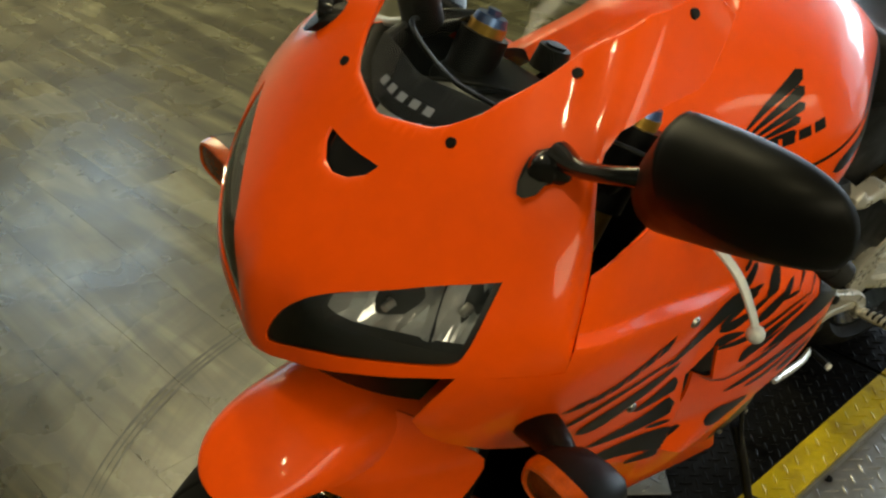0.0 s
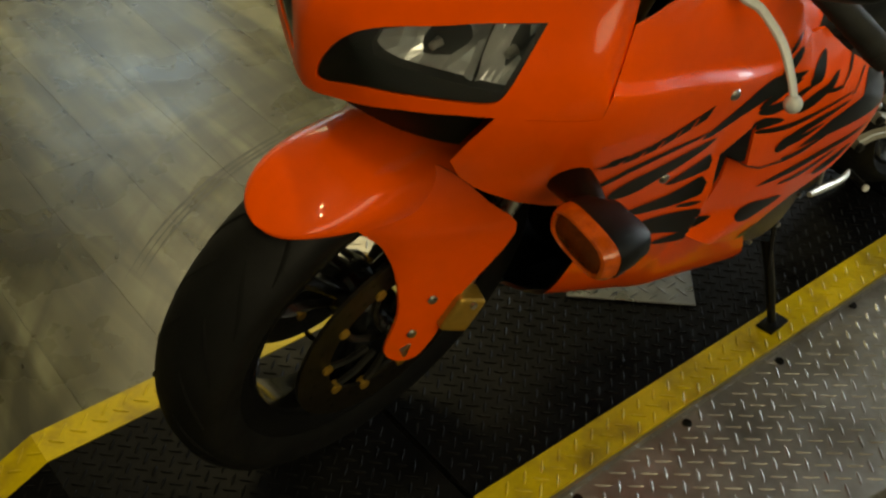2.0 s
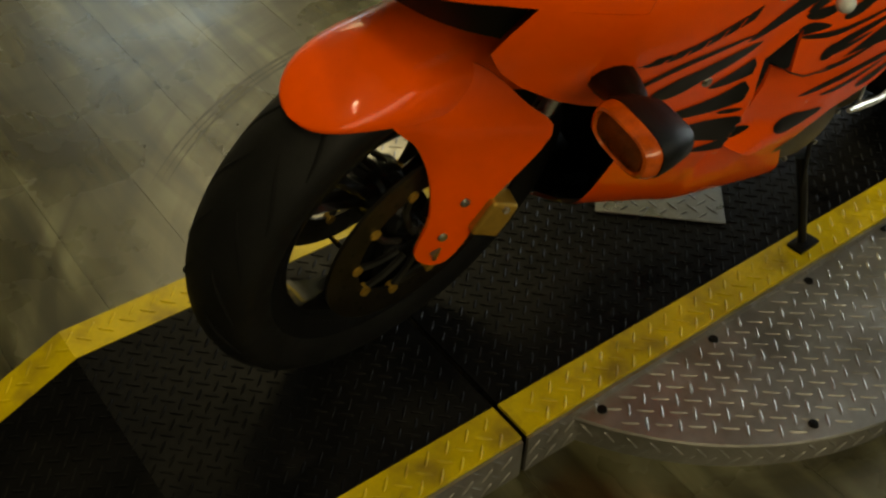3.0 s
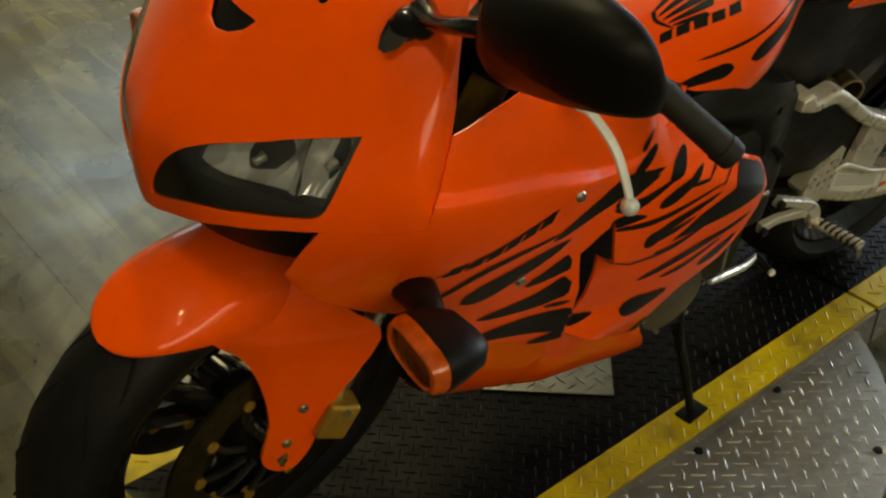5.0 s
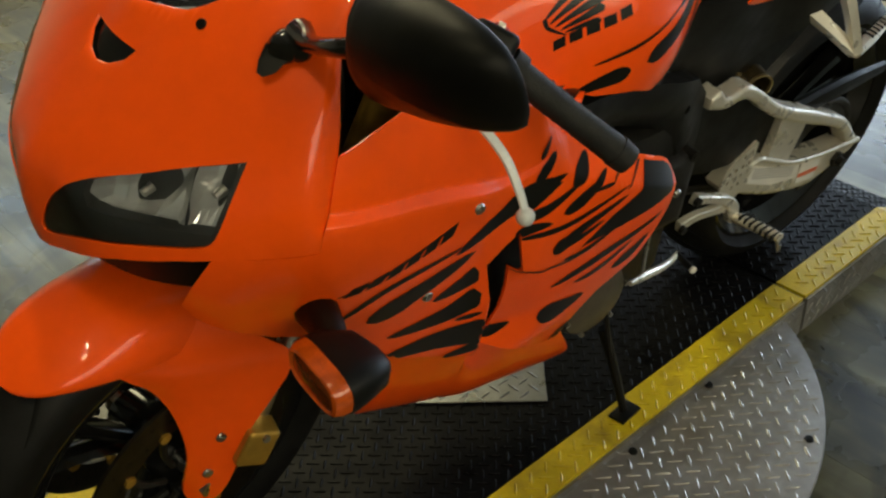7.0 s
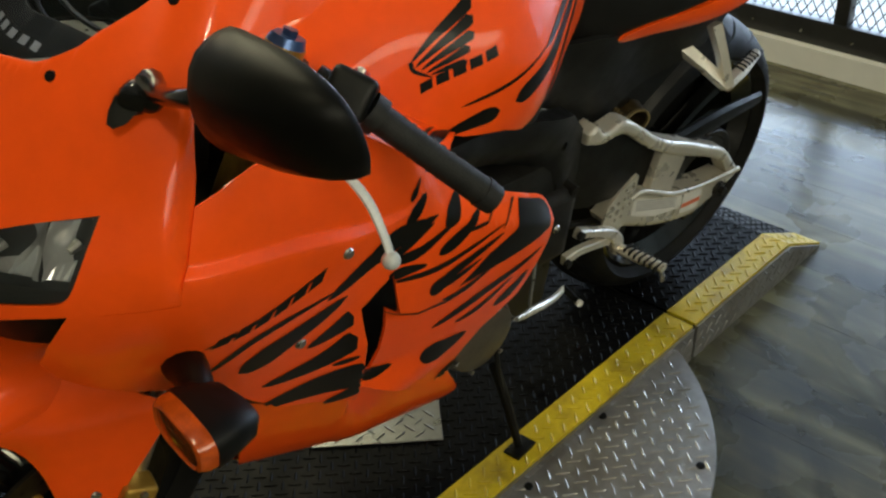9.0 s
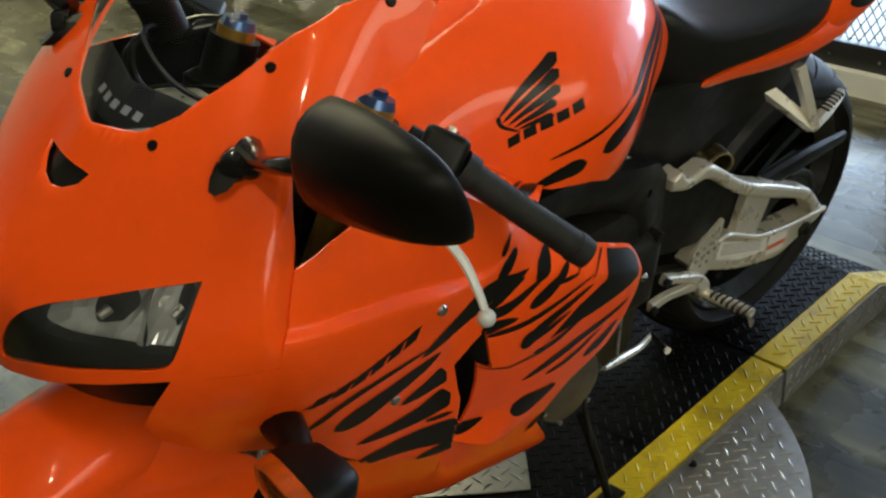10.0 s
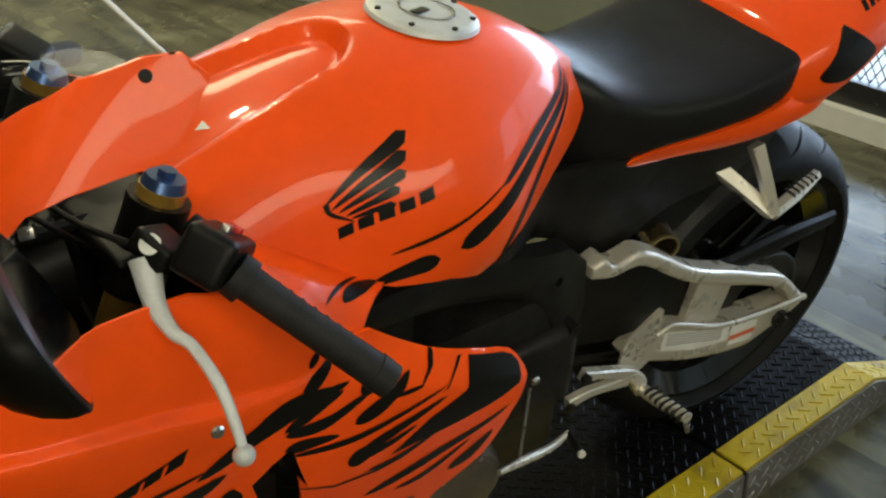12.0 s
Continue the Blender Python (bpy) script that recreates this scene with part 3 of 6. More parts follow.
# ---- the motorcycle ----
# its own axes: x to the rear, y to its right, z up; it leans to its left on the side stand
LEAN, YAW = radians(9.6), radians(-4.3)
BX = Vector((math.cos(YAW), math.sin(YAW), 0))
BY = Vector((-math.sin(YAW) * math.cos(LEAN), math.cos(YAW) * math.cos(LEAN), math.sin(LEAN)))
BZ = BX.cross(BY)
BIKE = Matrix((BX, BY, BZ)).transposed().to_4x4()
BIKE.translation = Vector((1.617, -0.112, 0.312)) - 1.385 * BX - 0.315 * BZ
bike = thing("motorcycle", "orange sport motorcycle with black flame decals leaning on its side stand", "motorcycle", place=BIKE)

# fairing skin: distance from an upright axis at x = AXIS, by angle from straight ahead (to the left) and height
AXIS = 0.50
SKIN = [(0.036, 0, 0.705), (0.034, 0, 0.745), (0.046, 0, 0.79), (0.10, 0, 0.843), (0.15, 0, 0.889), (0.205, 0, 0.945),
        (0.042, 0.03, 0.716), (0.046, 0.038, 0.752), (0.058, 0.064, 0.789), (0.132, 0.207, 0.772), (0.182, 0.207, 0.855), (0.11, 0.18, 0.69), (0.158, 0.035, 0.892),
        (0.206, 0.088, 0.93), (0.311, 0.134, 0.996), (0.433, 0.161, 1.039), (0.224, 0.174, 0.92), (0.278, 0.214, 0.938), (0.222, 0.272, 0.81)]
SKIN += [(0.416, 0.269, 0.735), (0.365, 0.255, 0.622), (0.43, 0.260, 0.645), (0.479, 0.252, 0.476), (0.456, 0.211, 0.35), (0.675, 0.207, 0.315),
         (0.722, 0.247, 0.496), (0.836, 0.222, 0.556), (0.525, 0.243, 0.796), (0.333, 0.244, 0.88), (0.21, 0.222, 0.65), (0.25, 0.195, 0.50), (0.83, 0.226, 0.49), (0.78, 0.228, 0.42)]
polar = [(math.atan2(u, AXIS - x), z, math.hypot(u, AXIS - x)) for x, u, z in SKIN]
polar += [(-a, z, r) for a, z, r in polar if a > 0.01]
skin_r = thin_plate(polar, 0.55)


def lip_z(x):
    """Lower edge of the lip over the side duct."""
    return np.interp(x, (0.46, 0.475, 0.498, 0.537, 0.589, 0.66), (0.62, 0.614, 0.594, 0.571, 0.560, 0.563))


def panel_crease(x):
    """Lower edge of the sunk upper part of the side panel, turning up behind the handlebar."""
    return np.interp(x, (0.20, 0.235, 0.273, 0.3575, 0.40, 0.45, 0.49, 0.515, 0.54, 0.58, 0.62), (0.808, 0.8003, 0.7925, 0.770, 0.757, 0.7415, 0.733, 0.732, 0.738, 0.762, 0.80))


def relief(th, z):
    """Side panel: the sunk upper part with its crease, the hollow behind the duct, the folded rear top face."""
    a = np.abs(th)
    x = AXIS - skin_r(a, z) * np.cos(a)
    line = panel_crease(x)
    sunk = ease(-0.001, 0.0065, z - line) * (0.25 * ease(0.62, 0.52, x) + 0.75 * ease(0.54, 0.40, x))
    lower = lip_z(x)
    hollow = ease(0.0, 0.009, lower - z) * ease(0.462, 0.47, x) * ease(0.66, 0.49, x) * ease(0.40, 0.47, z)
    fold = np.clip(z - (0.70 - 0.535 * (x - 0.57)), 0, 0.06) * ease(0.52, 0.58, x)
    return -0.014 * sunk - 0.030 * hollow - 0.38 * fold


def nose_roll(th, z):
    """Nose panel: its rear edge rolls inwards over the side panel."""
    crown = -1.5 * (np.asarray(z) - 0.99) ** 2 * ease(0.45, 0.75, np.abs(th)) * ease(0.90, 0.95, z)
    return crown - 0.018 * ease(0.738, 0.782, np.abs(th)) * ease(0.796, 0.812, z) * ease(0.96, 0.93, z)


def on_skin(side=-1, shape=nose_roll):
    def f(th, z, off):
        th, z = np.asarray(th, float), np.asarray(z, float)
        r = skin_r(th, z) + shape(th, z) + off
        return np.stack([AXIS - r * np.cos(th), side * r * np.sin(th), z], -1)
    return f


def angle_at(x, z):
    """The skin's angle at a place x, z of the side."""
    lo, hi = np.full(np.shape(x), 0.15), np.full(np.shape(x), 2.9)
    for _ in range(40):
        mid = (lo + hi) / 2
        far = AXIS - skin_r(mid, z) * np.cos(mid) < x
        lo, hi = np.where(far, mid, lo), np.where(far, hi, mid)
    return (lo + hi) / 2


def on_side(side=-1, lift=0.0):
    f = on_skin(side, relief)
    return lambda x, z, off: f(angle_at(np.asarray(x, float), np.asarray(z, float)), z, off + lift)


def dense(pts, step=0.03, sx=1.0):
    """Points added along a straight-sided closed outline."""
    out = []
    for (a, b), (c, d) in zip(pts, pts[1:] + pts[:1]):
        n = max(1, round(math.hypot((c - a) / sx, d - b) / step))
        out += [(a + (c - a) * k / n, b + (d - b) * k / n) for k in range(n)]
    return out


mirror_pts = lambda half: half + [(-a, b) for a, b in reversed(half) if abs(a) > 1e-6]

def softened(pts, keep=()):
    """Corners of a closed outline cut twice, but for those kept sharp."""
    for _ in range(2):
        out = []
        for i, (a, b) in enumerate(pts):
            if (a, b) in keep:
                out.append((a, b))
                continue
            (p, q), (c, d) = pts[i - 1], pts[(i + 1) % len(pts)]
            out += [(a + 0.25 * (p - a), b + 0.25 * (q - b)), (a + 0.25 * (c - a), b + 0.25 * (d - b))]
        pts = out
    return pts


headlight_edge = softened([(0.044, 0.711), (0.080, 0.754), (0.142, 0.788), (0.19, 0.801), (0.226, 0.808), (0.345, 0.826), (0.386, 0.833), (0.459, 0.843), (0.572, 0.855),
                  (0.556, 0.828), (0.535, 0.791), (0.516, 0.776), (0.473, 0.770), (0.365, 0.760), (0.262, 0.747), (0.21, 0.741), (0.141, 0.727), (0.075, 0.711)], ((0.572, 0.855),))
intake_edge = [(-0.12, 0.892), (0.0, 0.893), (0.12, 0.892), (0.10, 0.882), (0.05, 0.873), (0.0, 0.870), (-0.05, 0.873), (-0.10, 0.882)]
nose_half = [(0.0, 0.921), (0.06, 0.924), (0.159, 0.929), (0.205, 0.932), (0.248, 0.938), (0.31, 0.949), (0.338, 0.954), (0.385, 0.967), (0.496, 0.988), (0.60, 1.008), (0.694, 1.022), (0.893, 1.043),
             (1.16, 1.050), (1.36, 1.049), (1.47, 1.031), (1.27, 0.986), (1.186, 0.977), (1.03, 0.9765), (0.906, 0.975), (0.81, 0.968), (0.768, 0.953), (0.757, 0.937),
             (0.766, 0.91), (0.778, 0.88), (0.781, 0.84), (0.772, 0.81), (0.76, 0.7745), (0.608, 0.7665), (0.567, 0.763), (0.514, 0.7605), (0.444, 0.754), (0.30, 0.735), (0.13, 0.704), (0.06, 0.69), (0.0, 0.682)]
outline = dense(mirror_pts(nose_half), 0.02, 1.8)
part("upper_fairing", shell(outline, on_skin(), 0.004, (dense(headlight_edge, 0.015, 1.8), dense([(-a, b) for a, b in headlight_edge], 0.015, 1.8), dense(intake_edge, 0.008, 1.8)), 0.0085, 1.8, (), True), ORANGE, bike, "glossy orange nose fairing", angle=50, lining=BLACK)
part("intake_mesh", shell(dense(mirror_pts([(0.0, 0.898), (0.135, 0.897), (0.11, 0.876), (0.05, 0.868), (0.0, 0.865)]), 0.01, 2), lambda a, b, o: on_skin()(a, b, o - 0.009), 0.003, (), 0.006, 1.8), GLOSS, bike, "dark triangular intake grille")
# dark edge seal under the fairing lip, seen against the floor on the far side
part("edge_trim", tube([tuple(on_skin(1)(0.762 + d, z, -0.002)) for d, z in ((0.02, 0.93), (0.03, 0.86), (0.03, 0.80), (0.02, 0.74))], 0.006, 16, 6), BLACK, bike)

REAR_CORNER = [(float(angle_at(x, z)), z) for x, z in ((0.678, 0.692), (0.740, 0.657), (0.786, 0.630), (0.802, 0.617), (0.811, 0.602), (0.817, 0.580), (0.816, 0.557), (0.807, 0.540), (0.791, 0.526), (0.772, 0.503), (0.749, 0.474))]
side_edge = [(0.52, 0.7605), (0.608, 0.7658), (0.76, 0.7737), (0.774, 0.81), (0.783, 0.858), (0.865, 0.868), (0.97, 0.872), (1.10, 0.869), (1.229, 0.865), (1.368, 0.852), (1.66, 0.802), (1.722, 0.778), (1.872, 0.747), (1.973, 0.745), *REAR_CORNER, (2.235, 0.440), (2.19, 0.405), (2.15, 0.360), (2.042, 0.366), (1.804, 0.399), (1.527, 0.442),
             (1.314, 0.46), (0.998, 0.50), (0.90, 0.535), (0.80, 0.58), (0.735, 0.602), (0.665, 0.605), (0.594, 0.614), (0.50, 0.642), (0.455, 0.664), (0.434, 0.690), (0.47, 0.722)]
duct = [(0.4465, 0.630), (0.456, 0.585), (0.4665, 0.545), (0.477, 0.505), (0.486, 0.472), (0.500, 0.466), (0.511, 0.500), (0.514, 0.540), (0.511, 0.575), (0.503, 0.605), (0.4965, 0.635), (0.492, 0.660), (0.470, 0.649)]
duct_edge = [(float(angle_at(x, z)), z) for x, z in duct]
gx = np.linspace(0.20, 0.53, 420)
fold_z = panel_crease(gx)
crease = [(float(a), float(b)) for d in (-0.0012, 0.0008, 0.0028, 0.0048, 0.0067) for a, b in zip(angle_at(gx, fold_z + d), fold_z + d)]
hx = np.linspace(0.466, 0.655, 150)
crease += [(float(a), float(b)) for d in (0.0, -0.003, -0.006, -0.009) for a, b in zip(angle_at(hx, lip_z(hx) + d), lip_z(hx) + d)]
for s in (-1, 1):
    part("side_fairing", shell(dense(side_edge, 0.012, 1.8), on_skin(s, relief), 0.004, (dense(duct_edge, 0.012, 2),), 0.006, 2.0, crease, True), ORANGE, bike, "orange side fairing panel", angle=50, lining=BLACK)
    # dark hollow behind the duct
    part("duct_liner", shell(dense([(1.26, 0.67), (1.30, 0.69), (1.47, 0.68), (1.56, 0.60), (1.56, 0.48), (1.50, 0.45), (1.36, 0.56)], 0.02, 2), lambda a, b, o, s=s: on_skin(s, relief)(a, b, o - 0.03), 0.003, (), 0.02, 2), BLACK, bike)


# headlights
def headlight(s):
    def f(d):
        return lambda a, b, o: on_skin(s)(a, b, o + d)
    shrink = lambda k, cx=0.33, cz=0.785: [(cx + (a - cx) * k, cz + (b - cz) * k) for a, b in headlight_edge]
    lamp_ob = part("headlight", shell(dense(shrink(1.03), 0.015, 1.8), f(-0.036), 0.004, (), 0.02, 1.8), SMOKE, bike, "slim headlight with clear lens and dark lower border")
    # border frame and inner wall
    bowl = [(0.188, 0.785), (0.195, 0.799), (0.266, 0.813), (0.39, 0.833), (0.553, 0.850), (0.538, 0.823), (0.515, 0.785), (0.455, 0.783), (0.367, 0.780), (0.25, 0.774), (0.205, 0.775)]
    part("bezel", shell(dense(shrink(1.05), 0.012, 1.8), f(-0.005), 0.014, (dense(bowl, 0.012, 1.8),), 0.012, 1.8), SMOKE, lamp_ob, "smoked black border", angle=50)
    # faceted reflector bowls
    rng = random.Random(4)
    low = lambda a: float(np.interp(a, (0.19, 0.25, 0.367, 0.455, 0.52, 0.56), (0.770, 0.766, 0.772, 0.775, 0.777, 0.815)))
    top = lambda a: float(np.interp(a, (0.19, 0.266, 0.39, 0.56), (0.803, 0.818, 0.838, 0.856)))
    for c0, c1 in ((0.19, 0.437), (0.443, 0.56)):
        bm = bmesh.new()
        n, k = 9, 5
        grid = []
        for i in range(n):
            a = c0 + (c1 - c0) * i / (n - 1)
            row = []
            for j in range(k):
                z = low(a) + (top(a) - low(a)) * j / (k - 1)
                deep = 0.028 * (1 - ((i / (n - 1)) * 2 - 1) ** 2) * (1 - (j / (k - 1) * 1.6 - 0.8) ** 2) + 0.006 + rng.uniform(-0.004, 0.004)
                row.append(bm.verts.new(on_skin(s)(a, z, -0.008 - deep)))
            grid.append(row)
        for p, q in zip(grid, grid[1:]):
            for j in range(k - 1):
                bm.faces.new((p[j], q[j], q[j + 1], p[j + 1]))
        part("reflector", bm, REFLECTOR, lamp_ob, "faceted bright reflector", smooth=False)
        m = (c0 + c1) / 2
        c = on_skin(s)(m, (low(m) + top(m)) / 2, -0.03)
        part("bulb_cap", rod(c, tuple(np.array(c) + (-0.012, 0.002 * s, -0.003)), 0.0055, 16, 0.004), STEEL, lamp_ob)
    part("lens", shell(dense(shrink(0.995), 0.012, 1.8), f(-0.0015), 0.0, (), 0.012, 1.8), LENS, lamp_ob, "clear lens")


headlight(-1)
headlight(1)


# windscreen
def windscreen():
    half = [(0.0, 0.921), (0.06, 0.924), (0.159, 0.929), (0.205, 0.932), (0.248, 0.938), (0.31, 0.949), (0.385, 0.967), (0.496, 0.988), (0.60, 1.008), (0.694, 1.022), (0.893, 1.043), (1.16, 1.048), (1.36, 1.047)]
    half = spline(half, 26)
    edge = [on_skin(-1)(a, z, -0.001) for a, z in reversed(half)] + [on_skin(1)(a, z, -0.001) for a, z in half[1:]]
    n = len(edge)
    loops = []
    for j in range(15):
        t = j / 14
        row = []
        for i, e in enumerate(edge):
            q = 2 * i / (n - 1) - 1
            top = np.array((0.462 - 0.080 * (1 - abs(q) ** 3), 0.138 * q, 1.037 + 0.108 * (1 - abs(q) ** 3)))
            p = (1 - t) * np.array(e) + t * top
            b = math.sin(math.pi * min(t, 1)) * (1 - q ** 4)
            row.append(p + b * np.array((-0.026, 0, 0.020)))
        loops.append(row)
    return rings(loops, closed=False)


screen = part("windscreen", windscreen(), SCREEN, bike, "clear windscreen with a dark logo strip inside")
screen.visible_shadow = False
rim_pts = [(0.462 - 0.080 * (1 - abs(q) ** 3), 0.138 * q, 1.037 + 0.108 * (1 - abs(q) ** 3)) for q in np.linspace(-1, 1, 25)]
part("screen_rim", tube(rim_pts, 0.0022, 60, 6), WHITE, screen, "pale cut edge of the screen")
# dark logo strip behind the foot of the screen: a curved tongue with pale letter blocks
strip = shell(dense([(0.34, 0.952), (0.25, 0.935), (0.1, 0.921), (-0.1, 0.921), (-0.25, 0.935), (-0.34, 0.952), (-0.2, 0.952), (0.0, 0.950), (0.2, 0.952)], 0.012, 2), lambda a, b, o: on_skin()(a, b, o - 0.014 - 0.3 * (np.asarray(b) - 0.919)), 0.002, (), 0.01, 2)
tongue = part("screen_strip", strip, MATT, bike, "dark strip inside the screen")
for k in range(5):
    a = 0.135 - k * 0.062
    letter = shell(dense([(a - 0.018, 0.9305), (a + 0.018, 0.9305), (a + 0.018, 0.9365), (a - 0.018, 0.9365)], 0.008, 2), lambda a_, b, o: on_skin()(a_, b, o - 0.0125 - 0.3 * (np.asarray(b) - 0.919)), 0.0, (), 0.01, 2)
    part("logo_bar", letter, INK, tongue)

# added grey panel under the screen, coloured like the bright floor beyond
cowl = [(0.235, -0.06), (0.28, -0.085), (0.335, -0.055), (0.335, 0.085), (0.30, 0.115), (0.235, 0.075)]
part("inner_cowl", shell(dense(cowl, 0.015), lambda a, b, o: np.stack([a, b, 0.872 + 0.12 * (np.asarray(a) - 0.235) - 1.2 * np.asarray(b) ** 2 + o], -1), 0.003, (), 0.015), PALEFLOOR, bike, "added pale grey panel under the screen, for the bright floor beyond")

# screen and fairing screws
for a, z in ((0.618, 0.997), (0.291, 0.930), (1.172, 1.0385)):
    for s in (-1, 1):
        c = np.array(on_skin(s)(a, z, 0.0))
        d = np.array(on_skin(s)(a, z, 0.01)) - c
        e1 = np.array(on_skin(s)(a + 0.03, z, 0)) - c
        e2 = np.array(on_skin(s)(a, z + 0.01, 0)) - c
        nrm = np.cross(e1, e2)
        nrm = nrm / np.linalg.norm(nrm) * (1 if np.dot(nrm, d) > 0 else -1)
        part("screw", join(rod(c - 0.001 * nrm, c + 0.0022 * nrm, 0.0062, 16, 0.005), rod(c + 0.0022 * nrm, c + 0.0026 * nrm, 0.003, 6)), BLACK, bike, "black screen screw")
for x, z in ((0.416, 0.735), (0.365, 0.622), (0.842, 0.53)):
    for s in (-1, 1):
        c = np.array(on_side(s)(x, z, 0.0))
        part("screw", join(rod(c, c + (0, s * 0.003, 0), 0.0072, 16, 0.0055), rod(c + (0, s * 0.003, 0), c + (0, s * 0.0034, 0), 0.003, 6)), STEEL, bike, "steel fairing screw")


# belly pan
def belly(s):
    loops = []
    n = 22
    edge = spline([(0.315, 0.525), (0.36, 0.497), (0.44, 0.462), (0.49, 0.445), (0.55, 0.414), (0.61, 0.387), (0.662, 0.352)], n)
    for i, (x, z) in enumerate(edge):
        k = i / (n - 1)
        top = np.array(on_side(s)(x, z, -0.005))
        mid = np.array((0.335 + 0.375 * k, s * (0.165 + 0.023 * min(1, 2 * k)), 0.355 - 0.125 * k + 0.025 * k * k))
        low = np.array((0.385 + 0.32 * k, s * (0.085 + 0.03 * min(1, 2 * k)), 0.235 - 0.065 * k))
        bot = np.array((0.40 + 0.29 * k, s * 0.002, 0.165 - 0.005 * k))
        loops.append(spline([top, mid, low, bot], 18))
    back = [[np.array(p) + (0.002, -0.005 * s, 0.004) for p in l] for l in loops]
    bm = rings(loops, closed=False)
    bm2 = rings(back, closed=False)
    for f in bm2.faces:
        f.material_index = 1
    return join(bm, bm2)


for s in (-1, 1):
    part("belly_pan", belly(s), ORANGE, bike, "orange belly pan", lining=BLACK)

# ---- flame decals on the side fairing ----
def flame(px, pz, qx, qz, rx, rz, w, head=0.28):
    """A flame outline from its round head to its pointed tail, along a bent spine, w wide."""
    n = 16
    P = [np.array(p) for p in spline([(px, pz), (qx, qz), (rx, rz)], n)]
    up, dn = [], []
    for i, p in enumerate(P):
        d = P[min(i + 1, n - 1)] - P[max(i - 1, 0)]
        d = d / (np.linalg.norm(d) + 1e-9)
        nrm = np.array((-d[1], d[0]))
        t = i / (n - 1)
        k = math.sqrt(max(0.0, 1 - ((head - t) / head) ** 2)) if t < head else max(0.0, 1 - (t - head) / (1 - head)) ** 0.5
        k = max(k, 0.03)
        up.append(tuple(p + nrm * w * 0.5 * k))
        dn.append(tuple(p - nrm * w * 0.5 * k))
    return up + dn[::-1]


def on_panel(x, z):
    """True where the side panel is really there: inside its edge and off the duct."""
    q = (float(angle_at(x, z)), z)
    return inside(side_edge, q) and not inside(duct_edge, q)


FLAMES_FRONT = [(0.255, 0.627, 0.304, 0.674, 0.403, 0.688, 0.010, 0.5), (0.392, 0.679, 0.458, 0.702, 0.561, 0.711, 0.020, 0.6), (0.292, 0.612, 0.337, 0.637, 0.422, 0.668, 0.033, 0.4),
                (0.436, 0.626, 0.408, 0.616, 0.375, 0.607, 0.028, 0.1), (0.446, 0.584, 0.399, 0.568, 0.325, 0.563, 0.036, 0.12), (0.466, 0.509, 0.39, 0.517, 0.324, 0.515, 0.042, 0.12),
                (0.47, 0.488, 0.447, 0.476, 0.415, 0.47, 0.024, 0.2), (0.416, 0.549, 0.438, 0.547, 0.453, 0.547, 0.008, 0.5), (0.473, 0.472, 0.503, 0.458, 0.537, 0.457, 0.018, 0.4)]
FLAMES_REAR = [(0.5213, 0.7430, 0.5285, 0.7518, 0.540, 0.765, 0.008, 0.5), (0.509, 0.7205, 0.5249, 0.7290, 0.546, 0.744, 0.014, 0.5), (0.4452, 0.7071, 0.4921, 0.7191, 0.5420, 0.7140, 0.008, 0.5),
               (0.4845, 0.6860, 0.520, 0.695, 0.553, 0.704, 0.013, 0.4), (0.4845, 0.6810, 0.532, 0.673, 0.585, 0.689, 0.014, 0.4), (0.5725, 0.6867, 0.590, 0.703, 0.604, 0.722, 0.022, 0.5),
               (0.5626, 0.6526, 0.5929, 0.6621, 0.6365, 0.6868, 0.019, 0.5), (0.605, 0.6662, 0.6291, 0.6640, 0.6478, 0.6624, 0.006, 0.5), (0.4865, 0.6495, 0.5709, 0.6312, 0.6781, 0.6454, 0.008, 0.5)]
FLAMES_LOW = [(0.556, 0.600, 0.605, 0.613, 0.678, 0.630, 0.014, 0.4), (0.5542, 0.5976, 0.600, 0.5975, 0.640, 0.607, 0.011, 0.3), (0.553, 0.5976, 0.570, 0.600, 0.600, 0.606, 0.022, 0.5),
              (0.5786, 0.5692, 0.6077, 0.5659, 0.6587, 0.5768, 0.007, 0.5), (0.5876, 0.5034, 0.6632, 0.5341, 0.7817, 0.5448, 0.014, 0.5), (0.6231, 0.4963, 0.6669, 0.5064, 0.7204, 0.5288, 0.010, 0.5),
              (0.6943, 0.4853, 0.7256, 0.4968, 0.757, 0.518, 0.020, 0.5), (0.4829, 0.6616, 0.5091, 0.6559, 0.5445, 0.6468, 0.014, 0.4), (0.58, 0.445, 0.612, 0.446, 0.652, 0.458, 0.036, 0.45), (0.623, 0.362, 0.676, 0.380, 0.724, 0.43, 0.036, 0.45)]
